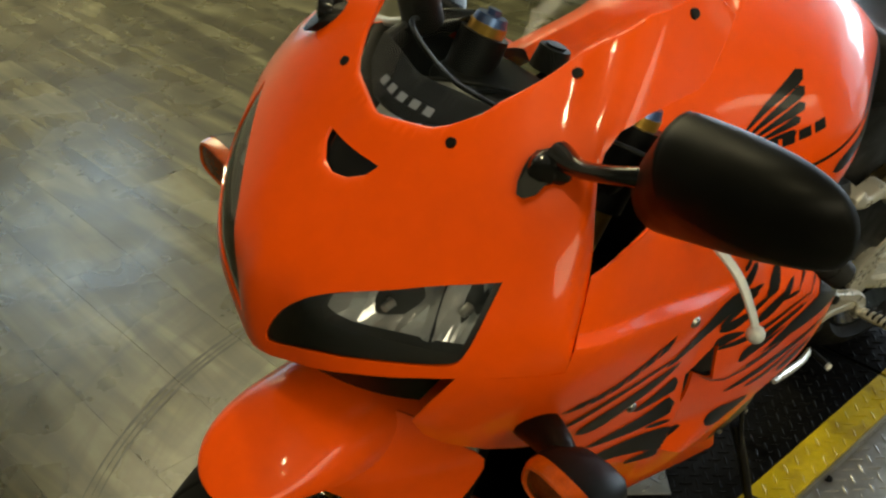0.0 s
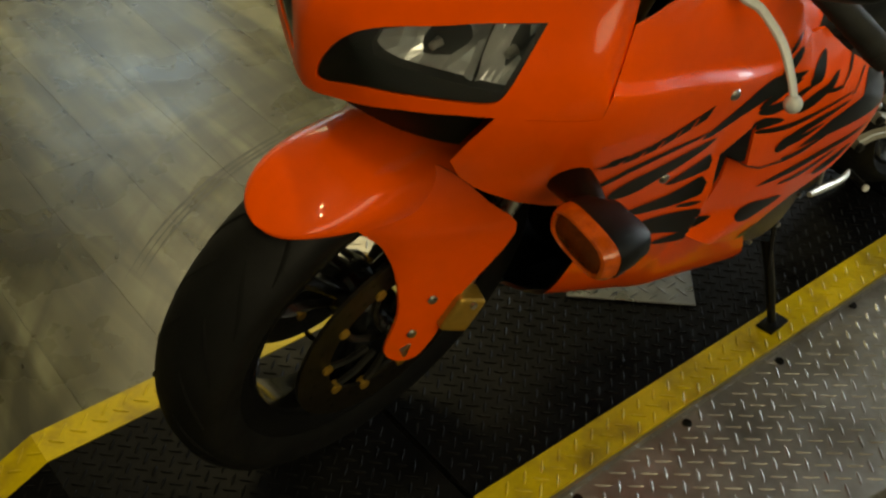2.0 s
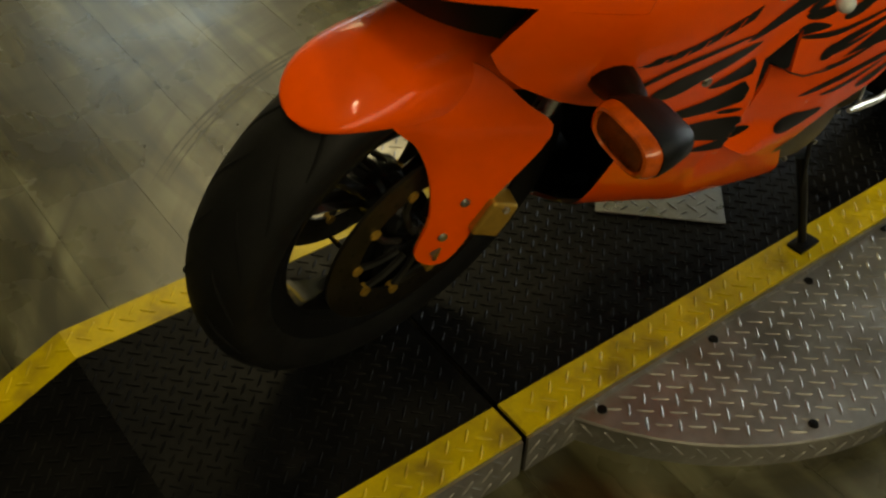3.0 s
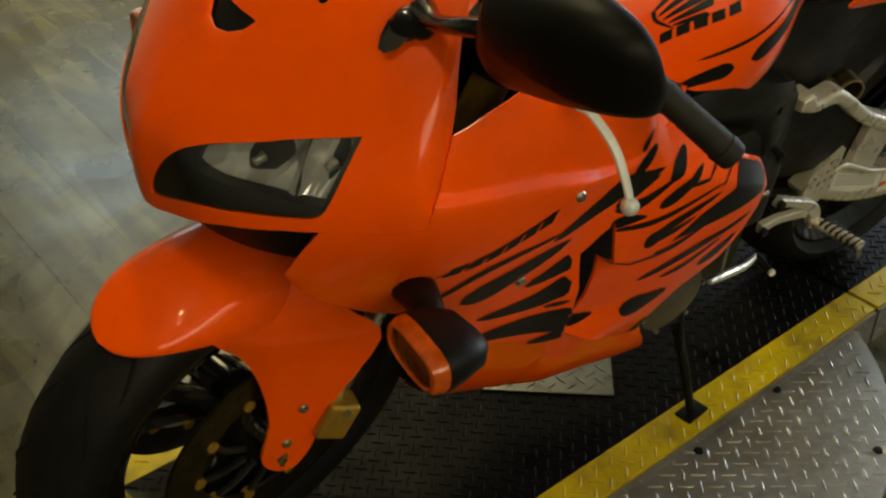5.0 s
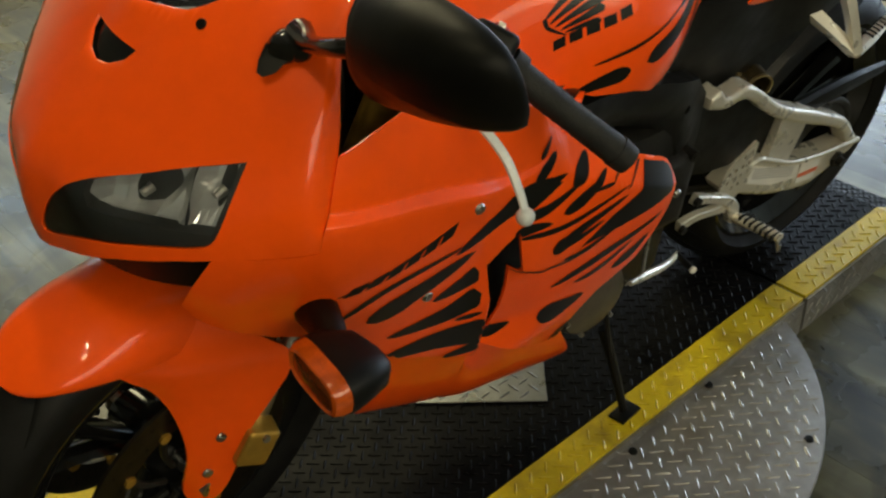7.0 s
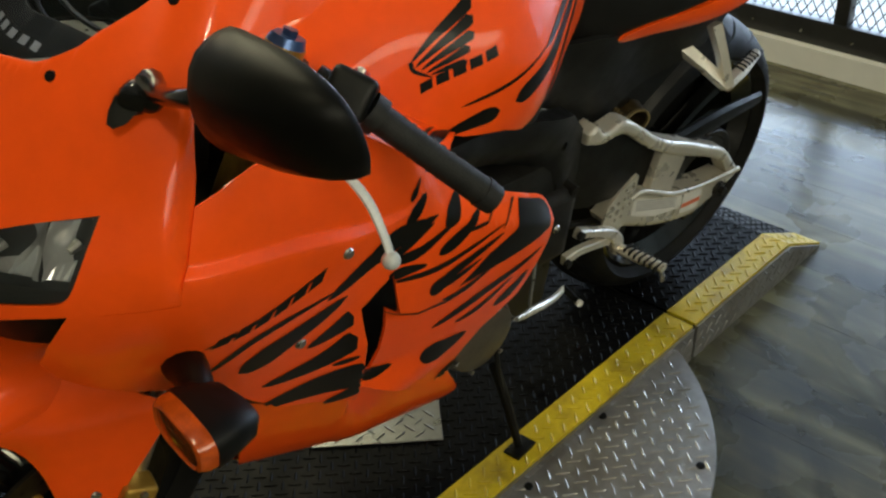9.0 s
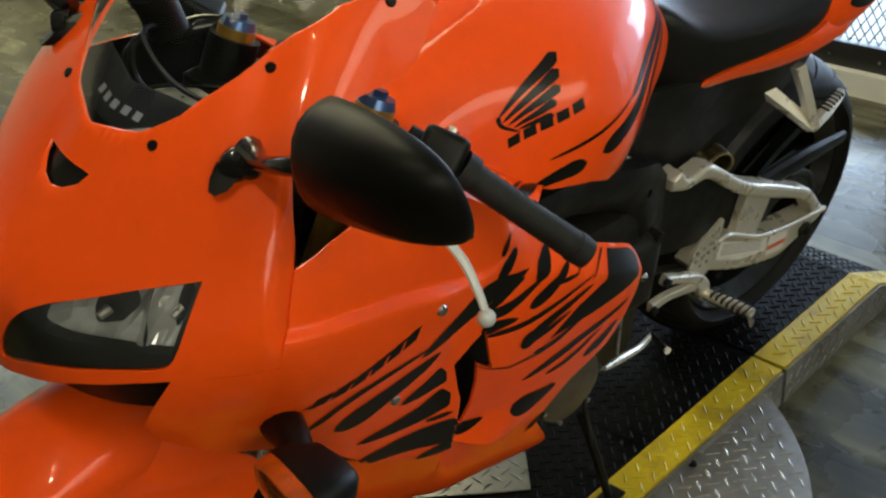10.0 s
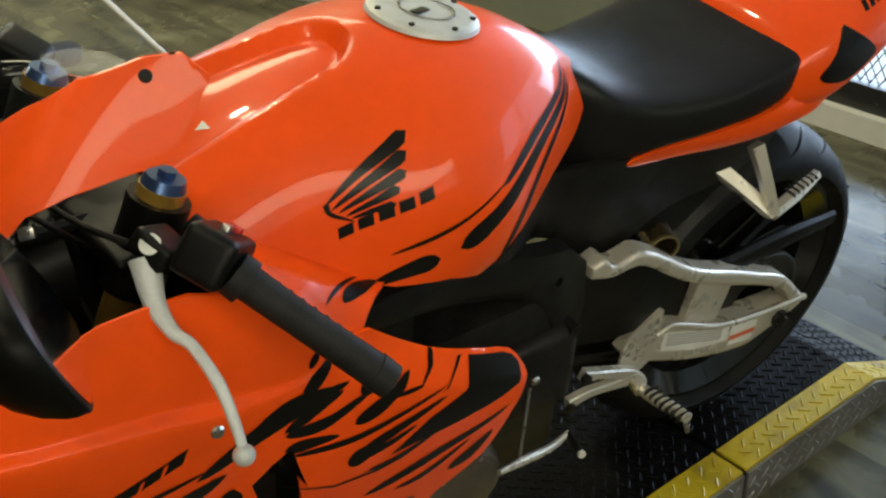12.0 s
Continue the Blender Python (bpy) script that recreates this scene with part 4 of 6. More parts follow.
for s in (-1, 1):
    for row in FLAMES_FRONT + FLAMES_REAR + FLAMES_LOW:
        part("flame_decal", shell(dense(flame(*row[:6], row[6] * 1.15, row[7]), 0.006), on_side(s, 0.0014), 0.0, (), 0.006, keep=on_panel), DECAL, bike, "black flame decal")
    # broad dark block at the rear top corner with its long wedge, and the stripes over the fold
    for quad in ([(0.7262, 0.6575), (0.785, 0.624), (0.8, 0.610), (0.807, 0.594), (0.7985, 0.568), (0.7144, 0.574), (0.6437, 0.5767), (0.6071, 0.5763), (0.6564, 0.6069), (0.706, 0.6212)],
                 [(0.642, 0.661), (0.650, 0.664), (0.670, 0.675), (0.6795, 0.6945), (0.6715, 0.6955), (0.661, 0.676)], [(0.6715, 0.638), (0.680, 0.641), (0.6995, 0.653), (0.7165, 0.664), (0.709, 0.6655), (0.691, 0.651)]):
        part("decal_block", shell(dense(quad, 0.006), on_side(s, 0.0012), 0.0, (), 0.006, keep=on_panel), DECAL, bike, "black decal block")
    part("name_bar", shell(dense(flame(0.244, 0.684, 0.305, 0.707, 0.388, 0.731, 0.006, 0.5), 0.006), on_side(s, 0.0012), 0.0, (), 0.006, keep=on_panel), DECAL, bike)
    for k in range(6):
        t = 0.08 + k * 0.145
        x, z = 0.240 + 0.152 * t, 0.686 + 0.040 * t + 0.004
        part("name_bar", shell(dense([(x, z - 0.012), (x + 0.018, z - 0.007), (x + 0.025, z + 0.010), (x + 0.007, z + 0.005)], 0.008), on_side(s, 0.0009), 0.0, (), 0.01), DECAL, bike)
    # dark parting line behind the duct
    px = np.linspace(0.474, 0.70, 26)
    pz = np.where(px < 0.62, lip_z(px), 0.5605 + 0.35 * np.clip(px - 0.62, 0, 1))
    up = [(float(a), float(c + 0.0036 * math.sin(math.pi * (i + 1) / 27))) for i, (a, c) in enumerate(zip(px, pz))]
    dn = [(float(a), float(c - 0.0004)) for a, c in zip(px, pz)]
    part("parting_line", shell(dense(up + dn[::-1], 0.008), on_side(s, 0.0014), 0.0, (), 0.006), DECAL, bike)

# ---- tank ----
TZ = 0.70
TANK = [(0.455, 0, 0.885), (0.52, 0, 0.912), (0.60, 0, 0.932), (0.70, 0, 0.945), (0.80, 0, 0.938), (0.92, 0, 0.902), (1.0, 0, 0.85), (1.06, 0, 0.795),
        (0.495, 0.075, 0.895), (0.69, 0.144, 0.896), (0.80, 0.135, 0.898), (0.925, 0.105, 0.862), (0.603, 0.168, 0.811), (0.695, 0.196, 0.838), (0.79, 0.196, 0.80), (0.622, 0.188, 0.755),
        (0.774, 0.185, 0.703), (0.90, 0.135, 0.765), (1.01, 0.075, 0.765), (0.48, 0.145, 0.84), (0.60, 0.19, 0.70)]
tank_polar = [(x, math.atan2(u, z - TZ), math.hypot(u, z - TZ)) for x, u, z in TANK]
tank_polar += [(x, -a, r) for x, a, r in tank_polar if a > 0.01]
tank_r = thin_plate([(a, x, r) for x, a, r in tank_polar], 0.22, 4e-4)


def on_tank(side=-1):
    def f(x, ph, off):
        x, ph = np.asarray(x, float), np.asarray(ph, float)
        r = tank_r(ph, x)
        u = r * np.sin(np.abs(ph))
        half = 0.052 + 0.13 * np.maximum(0, 0.65 - x)
        edge = np.where(x < 0.65, u - half, np.hypot(x - 0.65, u) - 0.052)
        r = r - 0.020 * ease(0.003, -0.013, edge) + off
        return np.stack([x, side * r * np.sin(ph), TZ + r * np.cos(ph)], -1)
    return f


def tank_low(x):
    return np.interp(x, (0.455, 0.512, 0.541, 0.582, 0.624, 0.65, 0.715, 0.758, 0.786, 0.84, 0.90, 0.96, 1.0, 1.03, 1.045), (0.62, 0.842, 0.951, 1.10, 1.262, 1.32, 1.378, 1.47, 1.45, 1.36, 1.16, 0.86, 0.58, 0.30, 0.1))


def tank_mesh():
    loops = []
    n = 110
    for x in np.concatenate([[0.455], np.linspace(0.458, 1.043, 120)]):
        m = float(tank_low(x))
        row = list(on_tank(1)(np.full(n, x), np.linspace(-m, m, n), 0.0))
        edge = [on_tank(1)(x, -m, -0.014), *row, on_tank(1)(x, m, -0.014)]
        loops.append([np.array(p) for p in edge])
    return rings(loops, closed=False)


part("tank", tank_mesh(), ORANGE, bike, "glossy orange fuel tank with a round filler cap")
cap = part("filler_cap", moved(lathe([(0.0005, 0.0), (0.0005, 0.008), (0.052, 0.008), (0.058, 0.0075), (0.064, 0.0045), (0.066, 0.0)], 48), Matrix.Translation((0.803, 0, 0.9345)) @ pose(0, 0, 0, 0, 11) @ Matrix.Rotation(math.pi / 2, 4, "X")), LEVER, bike, "pale aluminium filler cap with bolts and a key slot", angle=25)
for k in range(7):
    a = 2 * math.pi * k / 7 + 0.3
    c = Matrix.Translation((0.803, 0, 0.9345)) @ pose(0, 0, 0, 0, 11) @ Vector((0.056 * math.cos(a), 0.056 * math.sin(a), 0.0078))
    part("cap_bolt", rod(c, c + Vector((0.0002, 0, 0.002)), 0.0034, 10), DARK, cap)
part("key_flap", moved(block(-0.014, 0.014, -0.006, 0.006, 0, 0.0035, 0.002), Matrix.Translation((0.795, -0.006, 0.9435)) @ pose(0, 0, 0, 0, 11, 25)), GLOSS, cap)
part("cap_hinge", moved(lathe([(0.030, 0), (0.033, 0), (0.033, 0.0012), (0.030, 0.0012)], 40), Matrix.Translation((0.808, 0, 0.9425)) @ pose(0, 0, 0, 0, 11) @ Matrix.Rotation(math.pi / 2, 4, "X")), STEEL, cap)


def tank_decal(pts, name, label="", side=-1, mat=None, step=0.008):
    """pts as x, z on the tank's side."""
    out = []
    for x, z in dense(pts, step):
        lo, hi = 0.2, 1.75
        for _ in range(30):
            mid = (lo + hi) / 2
            if float(on_tank()(x, mid, 0.0)[2]) > z:
                lo = mid
            else:
                hi = mid
        out.append((x, (lo + hi) / 2))
    return part(name, shell(out, lambda a, b, o: on_tank(side)(a, b, o + 0.0009), 0.0, (), 0.03, 0.25), mat or DECAL, bike, label)


WING = [(0.6915, 0.8977, 0.6371, 0.8726, 0.5936, 0.8463, 0.0098), (0.6838, 0.8840, 0.6392, 0.8630, 0.5985, 0.8414, 0.0092), (0.6769, 0.8697, 0.6417, 0.8545, 0.6046, 0.8377, 0.0086),
        (0.6663, 0.8565, 0.6421, 0.8461, 0.6107, 0.8340, 0.0080), (0.6591, 0.8425, 0.6372, 0.8372, 0.6156, 0.8313, 0.0066), (0.5945, 0.8482, 0.5970, 0.8380, 0.6182, 0.8282, 0.0062)]
for s in (-1, 1):
    for row in WING:
        tank_decal(flame(*row[:6], row[6] * 1.02, 0.10), "emblem_bar", "black wing emblem as plain bars", s)
    for k in range(5):
        x, z = 0.600 + k * 0.0203, 0.8125 + 0.0067 * k
        tank_decal([(x, z), (x + 0.0155, z + 0.0048), (x + 0.0163, z + 0.0158), (x + 0.0008, z + 0.011)], "letter_bar", "", s)
    tank_decal(flame(0.646, 0.790, 0.704, 0.807, 0.79, 0.829, 0.005, 0.5), "flame_decal", "black flame decal", s)
    tank_decal(flame(0.784, 0.826, 0.87, 0.85, 0.957, 0.868, 0.012, 0.4), "flame_decal", "black flame decal", s)
    tank_decal(flame(0.721, 0.781, 0.785, 0.803, 0.957, 0.862, 0.026, 0.25), "flame_decal", "black flame decal", s)
    tank_decal(flame(0.792, 0.722, 0.838, 0.779, 0.957, 0.858, 0.016, 0.35), "flame_decal", "black flame decal", s)
    tank_decal(flame(0.697, 0.776, 0.665, 0.769, 0.622, 0.757, 0.022, 0.3), "flame_decal", "black flame decal", s)


# shelf between the tank's foot and the side panel
def shelf_point(s, k, t, lift=0.0):
    """k along the shelf from front to rear, t from the tank out to the side panel."""
    xt, th = 0.49 + 0.155 * k, 1.30 + 0.62 * k
    a = np.array(on_tank(s)(xt, float(tank_low(xt)) - 0.03, -0.006))
    z = float(np.interp(th, (1.229, 1.368, 1.66, 1.722, 1.872, 1.973), (0.865, 0.852, 0.802, 0.778, 0.747, 0.745)))
    b = np.array(on_skin(s, relief)(th, z - 0.012, -0.006))
    return a + (b - a) * t + np.array((0, 0, 0.016 * math.sin(math.pi * t) + lift))


def tank_shelf(s):
    loops = [[shelf_point(s, k, j / 13) for j in range(14)] for k in np.linspace(0, 1, 24)]
    under = [[p + (0, 0, -0.004) for p in r] for r in loops]
    return join(rings(loops, closed=False), rings(under, closed=False))


for s in (-1, 1):
    part("tank_shelf", tank_shelf(s), ORANGE, bike, "orange shelf panel between tank and side fairing")
    for k0, k1, t0, t1 in ((0.86, 0.99, 0.05, 0.62), (0.80, 0.835, 0.10, 0.70)):
        stroke = []
        for t in np.linspace(t0, t1, 16):
            w = math.sin(math.pi * (t - t0) / (t1 - t0)) ** 0.6
            mid = (k0 + k1) / 2 - 0.18 * (t - t0)
            stroke.append([shelf_point(s, mid + (k1 - k0) / 2 * w * q, t, 0.0014) for q in (-1, -0.33, 0.33, 1)])
        part("flame_decal", rings(stroke, closed=False), DECAL, bike, "black flame decal")
# white warning triangle at the front of the tank
part("warning_sticker", shell(dense([(0.5165, 0.145), (0.5295, 0.190), (0.5280, 0.107)], 0.004, 0.2), lambda a, b, o: on_tank(-1)(a, b, o + 0.0012), 0.0, (), 0.01, 0.2), WHITE, bike, "small white triangular sticker")

# ---- seat and tail ----
def body_loft(stations, n=26, power=2.6):
    """Stations of x, half width, bottom z, shoulder z, top z: rounded closed sections."""
    S = spline(stations, 26)
    loops = []
    for x, w, zb, zs, zt in S:
        loop = []
        for k in range(n):
            a = 2 * math.pi * k / n
            c, s = math.cos(a), math.sin(a)
            y = w * math.copysign(abs(c) ** (2 / power), c)
            z = zs + ((zt - zs) if s > 0 else (zs - zb)) * math.copysign(abs(s) ** (2 / power), s)
            loop.append((x, y, z))
        loops.append(loop)
    return rings(loops)


seat = part("seat", body_loft([(0.955, 0.050, 0.70, 0.79, 0.855), (1.0, 0.095, 0.690, 0.758, 0.842), (1.05, 0.113, 0.705, 0.755, 0.815), (1.10, 0.126, 0.720, 0.762, 0.801), (1.18, 0.141, 0.728, 0.768, 0.798), (1.27, 0.147, 0.738, 0.780, 0.811), (1.312, 0.142, 0.755, 0.793, 0.822), (1.322, 0.128, 0.78, 0.80, 0.816)], 44, 4.6), SEAT, bike, "black vinyl rider seat")
TAIL = [(1.295, 0.132, 0.735, 0.775, 0.80), (1.32, 0.152, 0.718, 0.772, 0.836), (1.38, 0.161, 0.716, 0.778, 0.862), (1.48, 0.151, 0.752, 0.806, 0.890), (1.60, 0.119, 0.806, 0.850, 0.906), (1.70, 0.062, 0.860, 0.888, 0.915)]
tail = part("tail_cowl", body_loft(TAIL, 36, 3.2), ORANGE, bike, "orange tail cowl with dark side vents")


def tail_y(x, z):
    """Half width of the tail cowl at a place of its side."""
    S = np.array(spline(TAIL, 40))
    w, zb, zs, zt = (np.interp(x, S[:, 0], S[:, k]) for k in (1, 2, 3, 4))
    z = np.asarray(z, float)
    h = np.where(z > zs, zt - zs, zs - zb)
    return w * np.clip(1 - np.abs((z - zs) / h) ** 3.2, 0, 1) ** (1 / 3.2)


for s in (-1, 1):
    strip_pts = [(1.052, 0.722), (1.14, 0.733), (1.23, 0.742), (1.30, 0.756), (1.34, 0.77), (1.42, 0.768), (1.43, 0.752), (1.38, 0.731), (1.31, 0.715), (1.22, 0.703), (1.13, 0.706), (1.072, 0.708)]
    part("tail_strip", shell(dense([tuple(p) for p in loop_spline(strip_pts, 60)], 0.012), lambda a, b, o, s=s: np.stack([a, s * (0.119 + 0.033 * ease(1.05, 1.30, a) - 0.010 * ((np.asarray(b) - 0.735) / 0.03) ** 2 - 0.25 * np.clip(np.asarray(a) - 1.36, 0, 1) + o), b], -1), 0.008, (), 0.010), ORANGE, bike, "orange side strip under the seat")
    vent = [(1.384, 0.840), (1.400, 0.837), (1.448, 0.803), (1.441, 0.788), (1.392, 0.770), (1.342, 0.782), (1.361, 0.809)]
    part("tail_vent", shell(dense([tuple(p) for p in loop_spline(vent, 40)], 0.008), lambda a, b, o, s=s: np.stack([a, s * (tail_y(a, b) + 0.0025 + o), b], -1), 0.004, (), 0.010), BLACK, bike, "dark vent")
    for k in range(5):
        x, z = 1.428 + 0.0125 * k, 0.853 + 0.0033 * k
        part("tail_bar", shell(dense([(x, z), (x + 0.0085, z + 0.0022), (x + 0.0105, z + 0.0115), (x + 0.002, z + 0.0093)], 0.006), lambda a, b, o, s=s: np.stack([a, s * (tail_y(a, b) + 0.001), b], -1), 0.0, (), 0.006), DECAL, bike)
part("undertail", body_loft([(1.10, 0.07, 0.62, 0.68, 0.712), (1.35, 0.085, 0.62, 0.68, 0.715), (1.56, 0.075, 0.70, 0.76, 0.80), (1.72, 0.05, 0.74, 0.80, 0.86)], 20, 3.5), BLACK, bike, "black undertail tray")
part("plate_holder", moved(block(-0.01, 0.01, -0.09, 0.09, -0.12, 0.04, 0.005), Matrix.Translation((1.74, 0, 0.76)) @ pose(0, 0, 0, 0, -25)), BLACK, bike)

# ---- frame, engine and rear panels (left and right) ----
spar = [(0.60, 0.715), (0.66, 0.715), (0.76, 0.69), (0.86, 0.665), (0.955, 0.632), (1.0, 0.585), (1.012, 0.50), (1.0, 0.42), (0.985, 0.34), (0.955, 0.335), (0.92, 0.40), (0.893, 0.49), (0.862, 0.565), (0.80, 0.605), (0.70, 0.655), (0.62, 0.672)]
rear_cover = [(0.80, 0.69), (0.86, 0.705), (0.93, 0.74), (1.0, 0.735), (1.08, 0.72), (1.36, 0.715), (1.33, 0.665), (1.26, 0.625), (1.16, 0.58), (1.05, 0.535), (0.98, 0.60), (0.90, 0.65)]
for s in (-1, 1):
    part("frame_spar", shell(dense(spar, 0.02), lambda a, b, o, s=s: np.stack([a, s * (0.150 - 0.075 * ease(0.86, 1.05, a) * 0.5 + 0.03 * ease(0.8, 0.6, a) - 9.0 * (np.asarray(b) - (0.70 - 0.28 * (np.asarray(a) - 0.65))) ** 2 * ease(0.95, 0.85, a) + o), b], -1), 0.03, (circle(0.972, 0.495, 0.012), circle(0.94, 0.585, 0.008)), 0.02), FRAME, bike, "black painted frame spar")
    part("rear_cover", shell(dense(rear_cover, 0.02), lambda a, b, o, s=s: np.stack([a, s * (0.128 - 0.05 * ease(0.80, 0.95, a) + 0.018 * ease(1.0, 1.3, a) + 0.03 * ease(0.55, 0.72, b) + 0.006 * np.sin(30 * np.asarray(a) + 12 * np.asarray(b)) + o), b], -1), 0.012, (), 0.02), FRAME, bike, "black rear side cover")
    part("pivot_bolt", join(rod((0.972, s * 0.118, 0.495), (0.972, s * 0.150, 0.495), 0.010, 16), rod((0.972, s * 0.15, 0.495), (0.972, s * 0.1515, 0.495), 0.005, 6)), DARK, bike)
part("engine_block", join(block(0.52, 0.98, -0.13, 0.13, 0.24, 0.56, 0.02), block(0.46, 0.74, -0.11, 0.11, 0.40, 0.68, 0.02)), DARK, bike, "dark engine block", angle=30)
part("radiator", moved(block(-0.012, 0.012, -0.16, 0.16, -0.15, 0.15, 0.004), Matrix.Translation((0.42, 0, 0.58)) @ pose(0, 0, 0, 0, -12)), DARK, bike)
part("airbox", body_loft([(0.40, 0.06, 0.72, 0.78, 0.84), (0.55, 0.13, 0.66, 0.74, 0.84), (0.80, 0.14, 0.62, 0.70, 0.80), (0.98, 0.08, 0.62, 0.69, 0.76)], 16, 3.5), BLACK, bike)
part("ram_duct", body_loft([(0.10, 0.09, 0.70, 0.745, 0.80), (0.24, 0.11, 0.70, 0.77, 0.85), (0.36, 0.10, 0.74, 0.80, 0.86)], 16, 3.5), BLACK, bike, "black inner fairing duct")
part("front_liner", shell(dense(mirror_pts([(0.0, 0.70), (0.24, 0.735), (0.50, 0.755), (0.42, 0.69), (0.0, 0.665)]), 0.02, 2), lambda a, b, o: on_skin()(a, b, o - 0.03), 0.004, (), 0.02, 2), BLACK, bike, "black lining under the nose")
cover = part("clutch_cover", moved(lathe([(0.0005, 0.0), (0.0005, -0.028), (0.045, -0.028), (0.062, -0.022), (0.070, -0.006), (0.072, 0.03), (0.0005, 0.03)], 40), Matrix.Translation((0.792, -0.140, 0.292))), CASE, bike, "olive-grey engine side cover")
for k in range(6):
    a = k * math.pi / 3 + 0.2
    part("cover_bolt", rod((0.792 + 0.062 * math.cos(a), -0.160, 0.292 + 0.062 * math.sin(a)), (0.792 + 0.062 * math.cos(a), -0.168, 0.292 + 0.062 * math.sin(a)), 0.004, 8), STEEL, cover)
part("sprocket_cover", moved(block(0.86, 0.985, -0.15, -0.09, 0.36, 0.50, 0.02, 3), Matrix.Identity(4)), DARK, bike)
part("sump", body_loft([(0.50, 0.08, 0.19, 0.24, 0.30), (0.70, 0.11, 0.17, 0.24, 0.32), (0.93, 0.09, 0.20, 0.26, 0.34)], 16, 3), DARK, bike)
part("exhaust_stub", tube([(1.195, 0.0, 0.53), (1.188, -0.03, 0.528), (1.180, -0.068, 0.526)], 0.0205, 12, 24), BLACK, bike)
TIP = Matrix.Translation((1.170, -0.102, 0.525)) @ pose(0, 0, 0, 3, 0, -20)
tip = part("exhaust_ring", moved(lathe([(0.0212, 0.0), (0.0232, 0.0), (0.0232, 0.038), (0.0212, 0.038)], 32), TIP), BRONZE, bike, "brass-coloured tube end")
part("ring_lip", moved(lathe([(0.0210, -0.002), (0.0238, -0.002), (0.0242, 0.001), (0.0238, 0.003), (0.0210, 0.003)], 32), TIP), BRASS, tip)


# ---- swingarm ----
def rounded_plate(outline, thick, r):
    """A plate in the x-z plane, outer face at y = 0, its outer edge rounded by r."""
    P = np.array(outline)
    area = 0.5 * sum(a[0] * c[1] - c[0] * a[1] for a, c in zip(outline, outline[1:] + outline[:1]))
    d = np.roll(P, -1, 0) - np.roll(P, 1, 0)
    d /= np.linalg.norm(d, axis=1)[:, None] + 1e-12
    inward = np.stack([-d[:, 1], d[:, 0]], -1) * (1 if area > 0 else -1)
    loops = [[(x, y, z) for x, z in P + inward * k] for k, y in ((0, thick), (0, r), (0.12 * r, 0.45 * r), (0.45 * r, 0.12 * r), (r, 0.0))]
    bm = rings(loops, caps=False)
    v, tri = fill([tuple(q) for q in P + inward * r], step=10.0)
    vs = [bm.verts.new((x, 0.0, z)) for x, z in v]
    for t in tri:
        bm.faces.new([vs[i] for i in t])
    bmesh.ops.remove_doubles(bm, verts=bm.verts, dist=1e-5)
    return bm


def side_plate(outline, u, th, mat, name, label="", holes=(), bevel=0.004, parent=None, side=-1):
    bm = plate(outline, th, holes) if holes or bevel < 0.0015 else rounded_plate(outline, th, bevel)
    if side > 0:
        moved(bm, Matrix.Diagonal((1, -1, 1, 1)))
    moved(bm, Matrix.Translation((0, side * u, 0)))
    ob = part(name, bm, mat, parent or bike, label, angle=35)
    for f in ob.data.polygons:
        if abs(f.normal.y) > 0.995:
            f.use_smooth = False
    return ob


def smooth_edge(top, low, n=26):
    """A closed outline from two smooth edges."""
    return [tuple(p) for p in spline(top, n)] + [tuple(p) for p in spline(low, n)]


upper_arm = smooth_edge([(1.003, 0.576), (1.026, 0.584), (1.044, 0.564), (1.070, 0.565), (1.095, 0.5685), (1.138, 0.5436), (1.20, 0.497), (1.254, 0.466), (1.325, 0.4347), (1.386, 0.404), (1.45, 0.3727), (1.497, 0.3275), (1.526, 0.2954)],
                        [(1.497, 0.290), (1.479, 0.312), (1.455, 0.340), (1.396, 0.3747), (1.292, 0.4204), (1.194, 0.4721), (1.113, 0.5335), (1.079, 0.5449), (1.043, 0.5431), (1.005, 0.5564)])
lower_arm = smooth_edge([(1.115, 0.352), (1.16, 0.380), (1.193, 0.3847), (1.245, 0.360), (1.305, 0.331), (1.39, 0.3108), (1.483, 0.2994), (1.526, 0.2954)],
                        [(1.531, 0.284), (1.522, 0.272), (1.496, 0.2636), (1.439, 0.2448), (1.386, 0.238), (1.271, 0.2701), (1.161, 0.3206), (1.125, 0.336)])
arm_web = [(1.246, 0.446), (1.329, 0.408), (1.309, 0.330), (1.232, 0.360)]
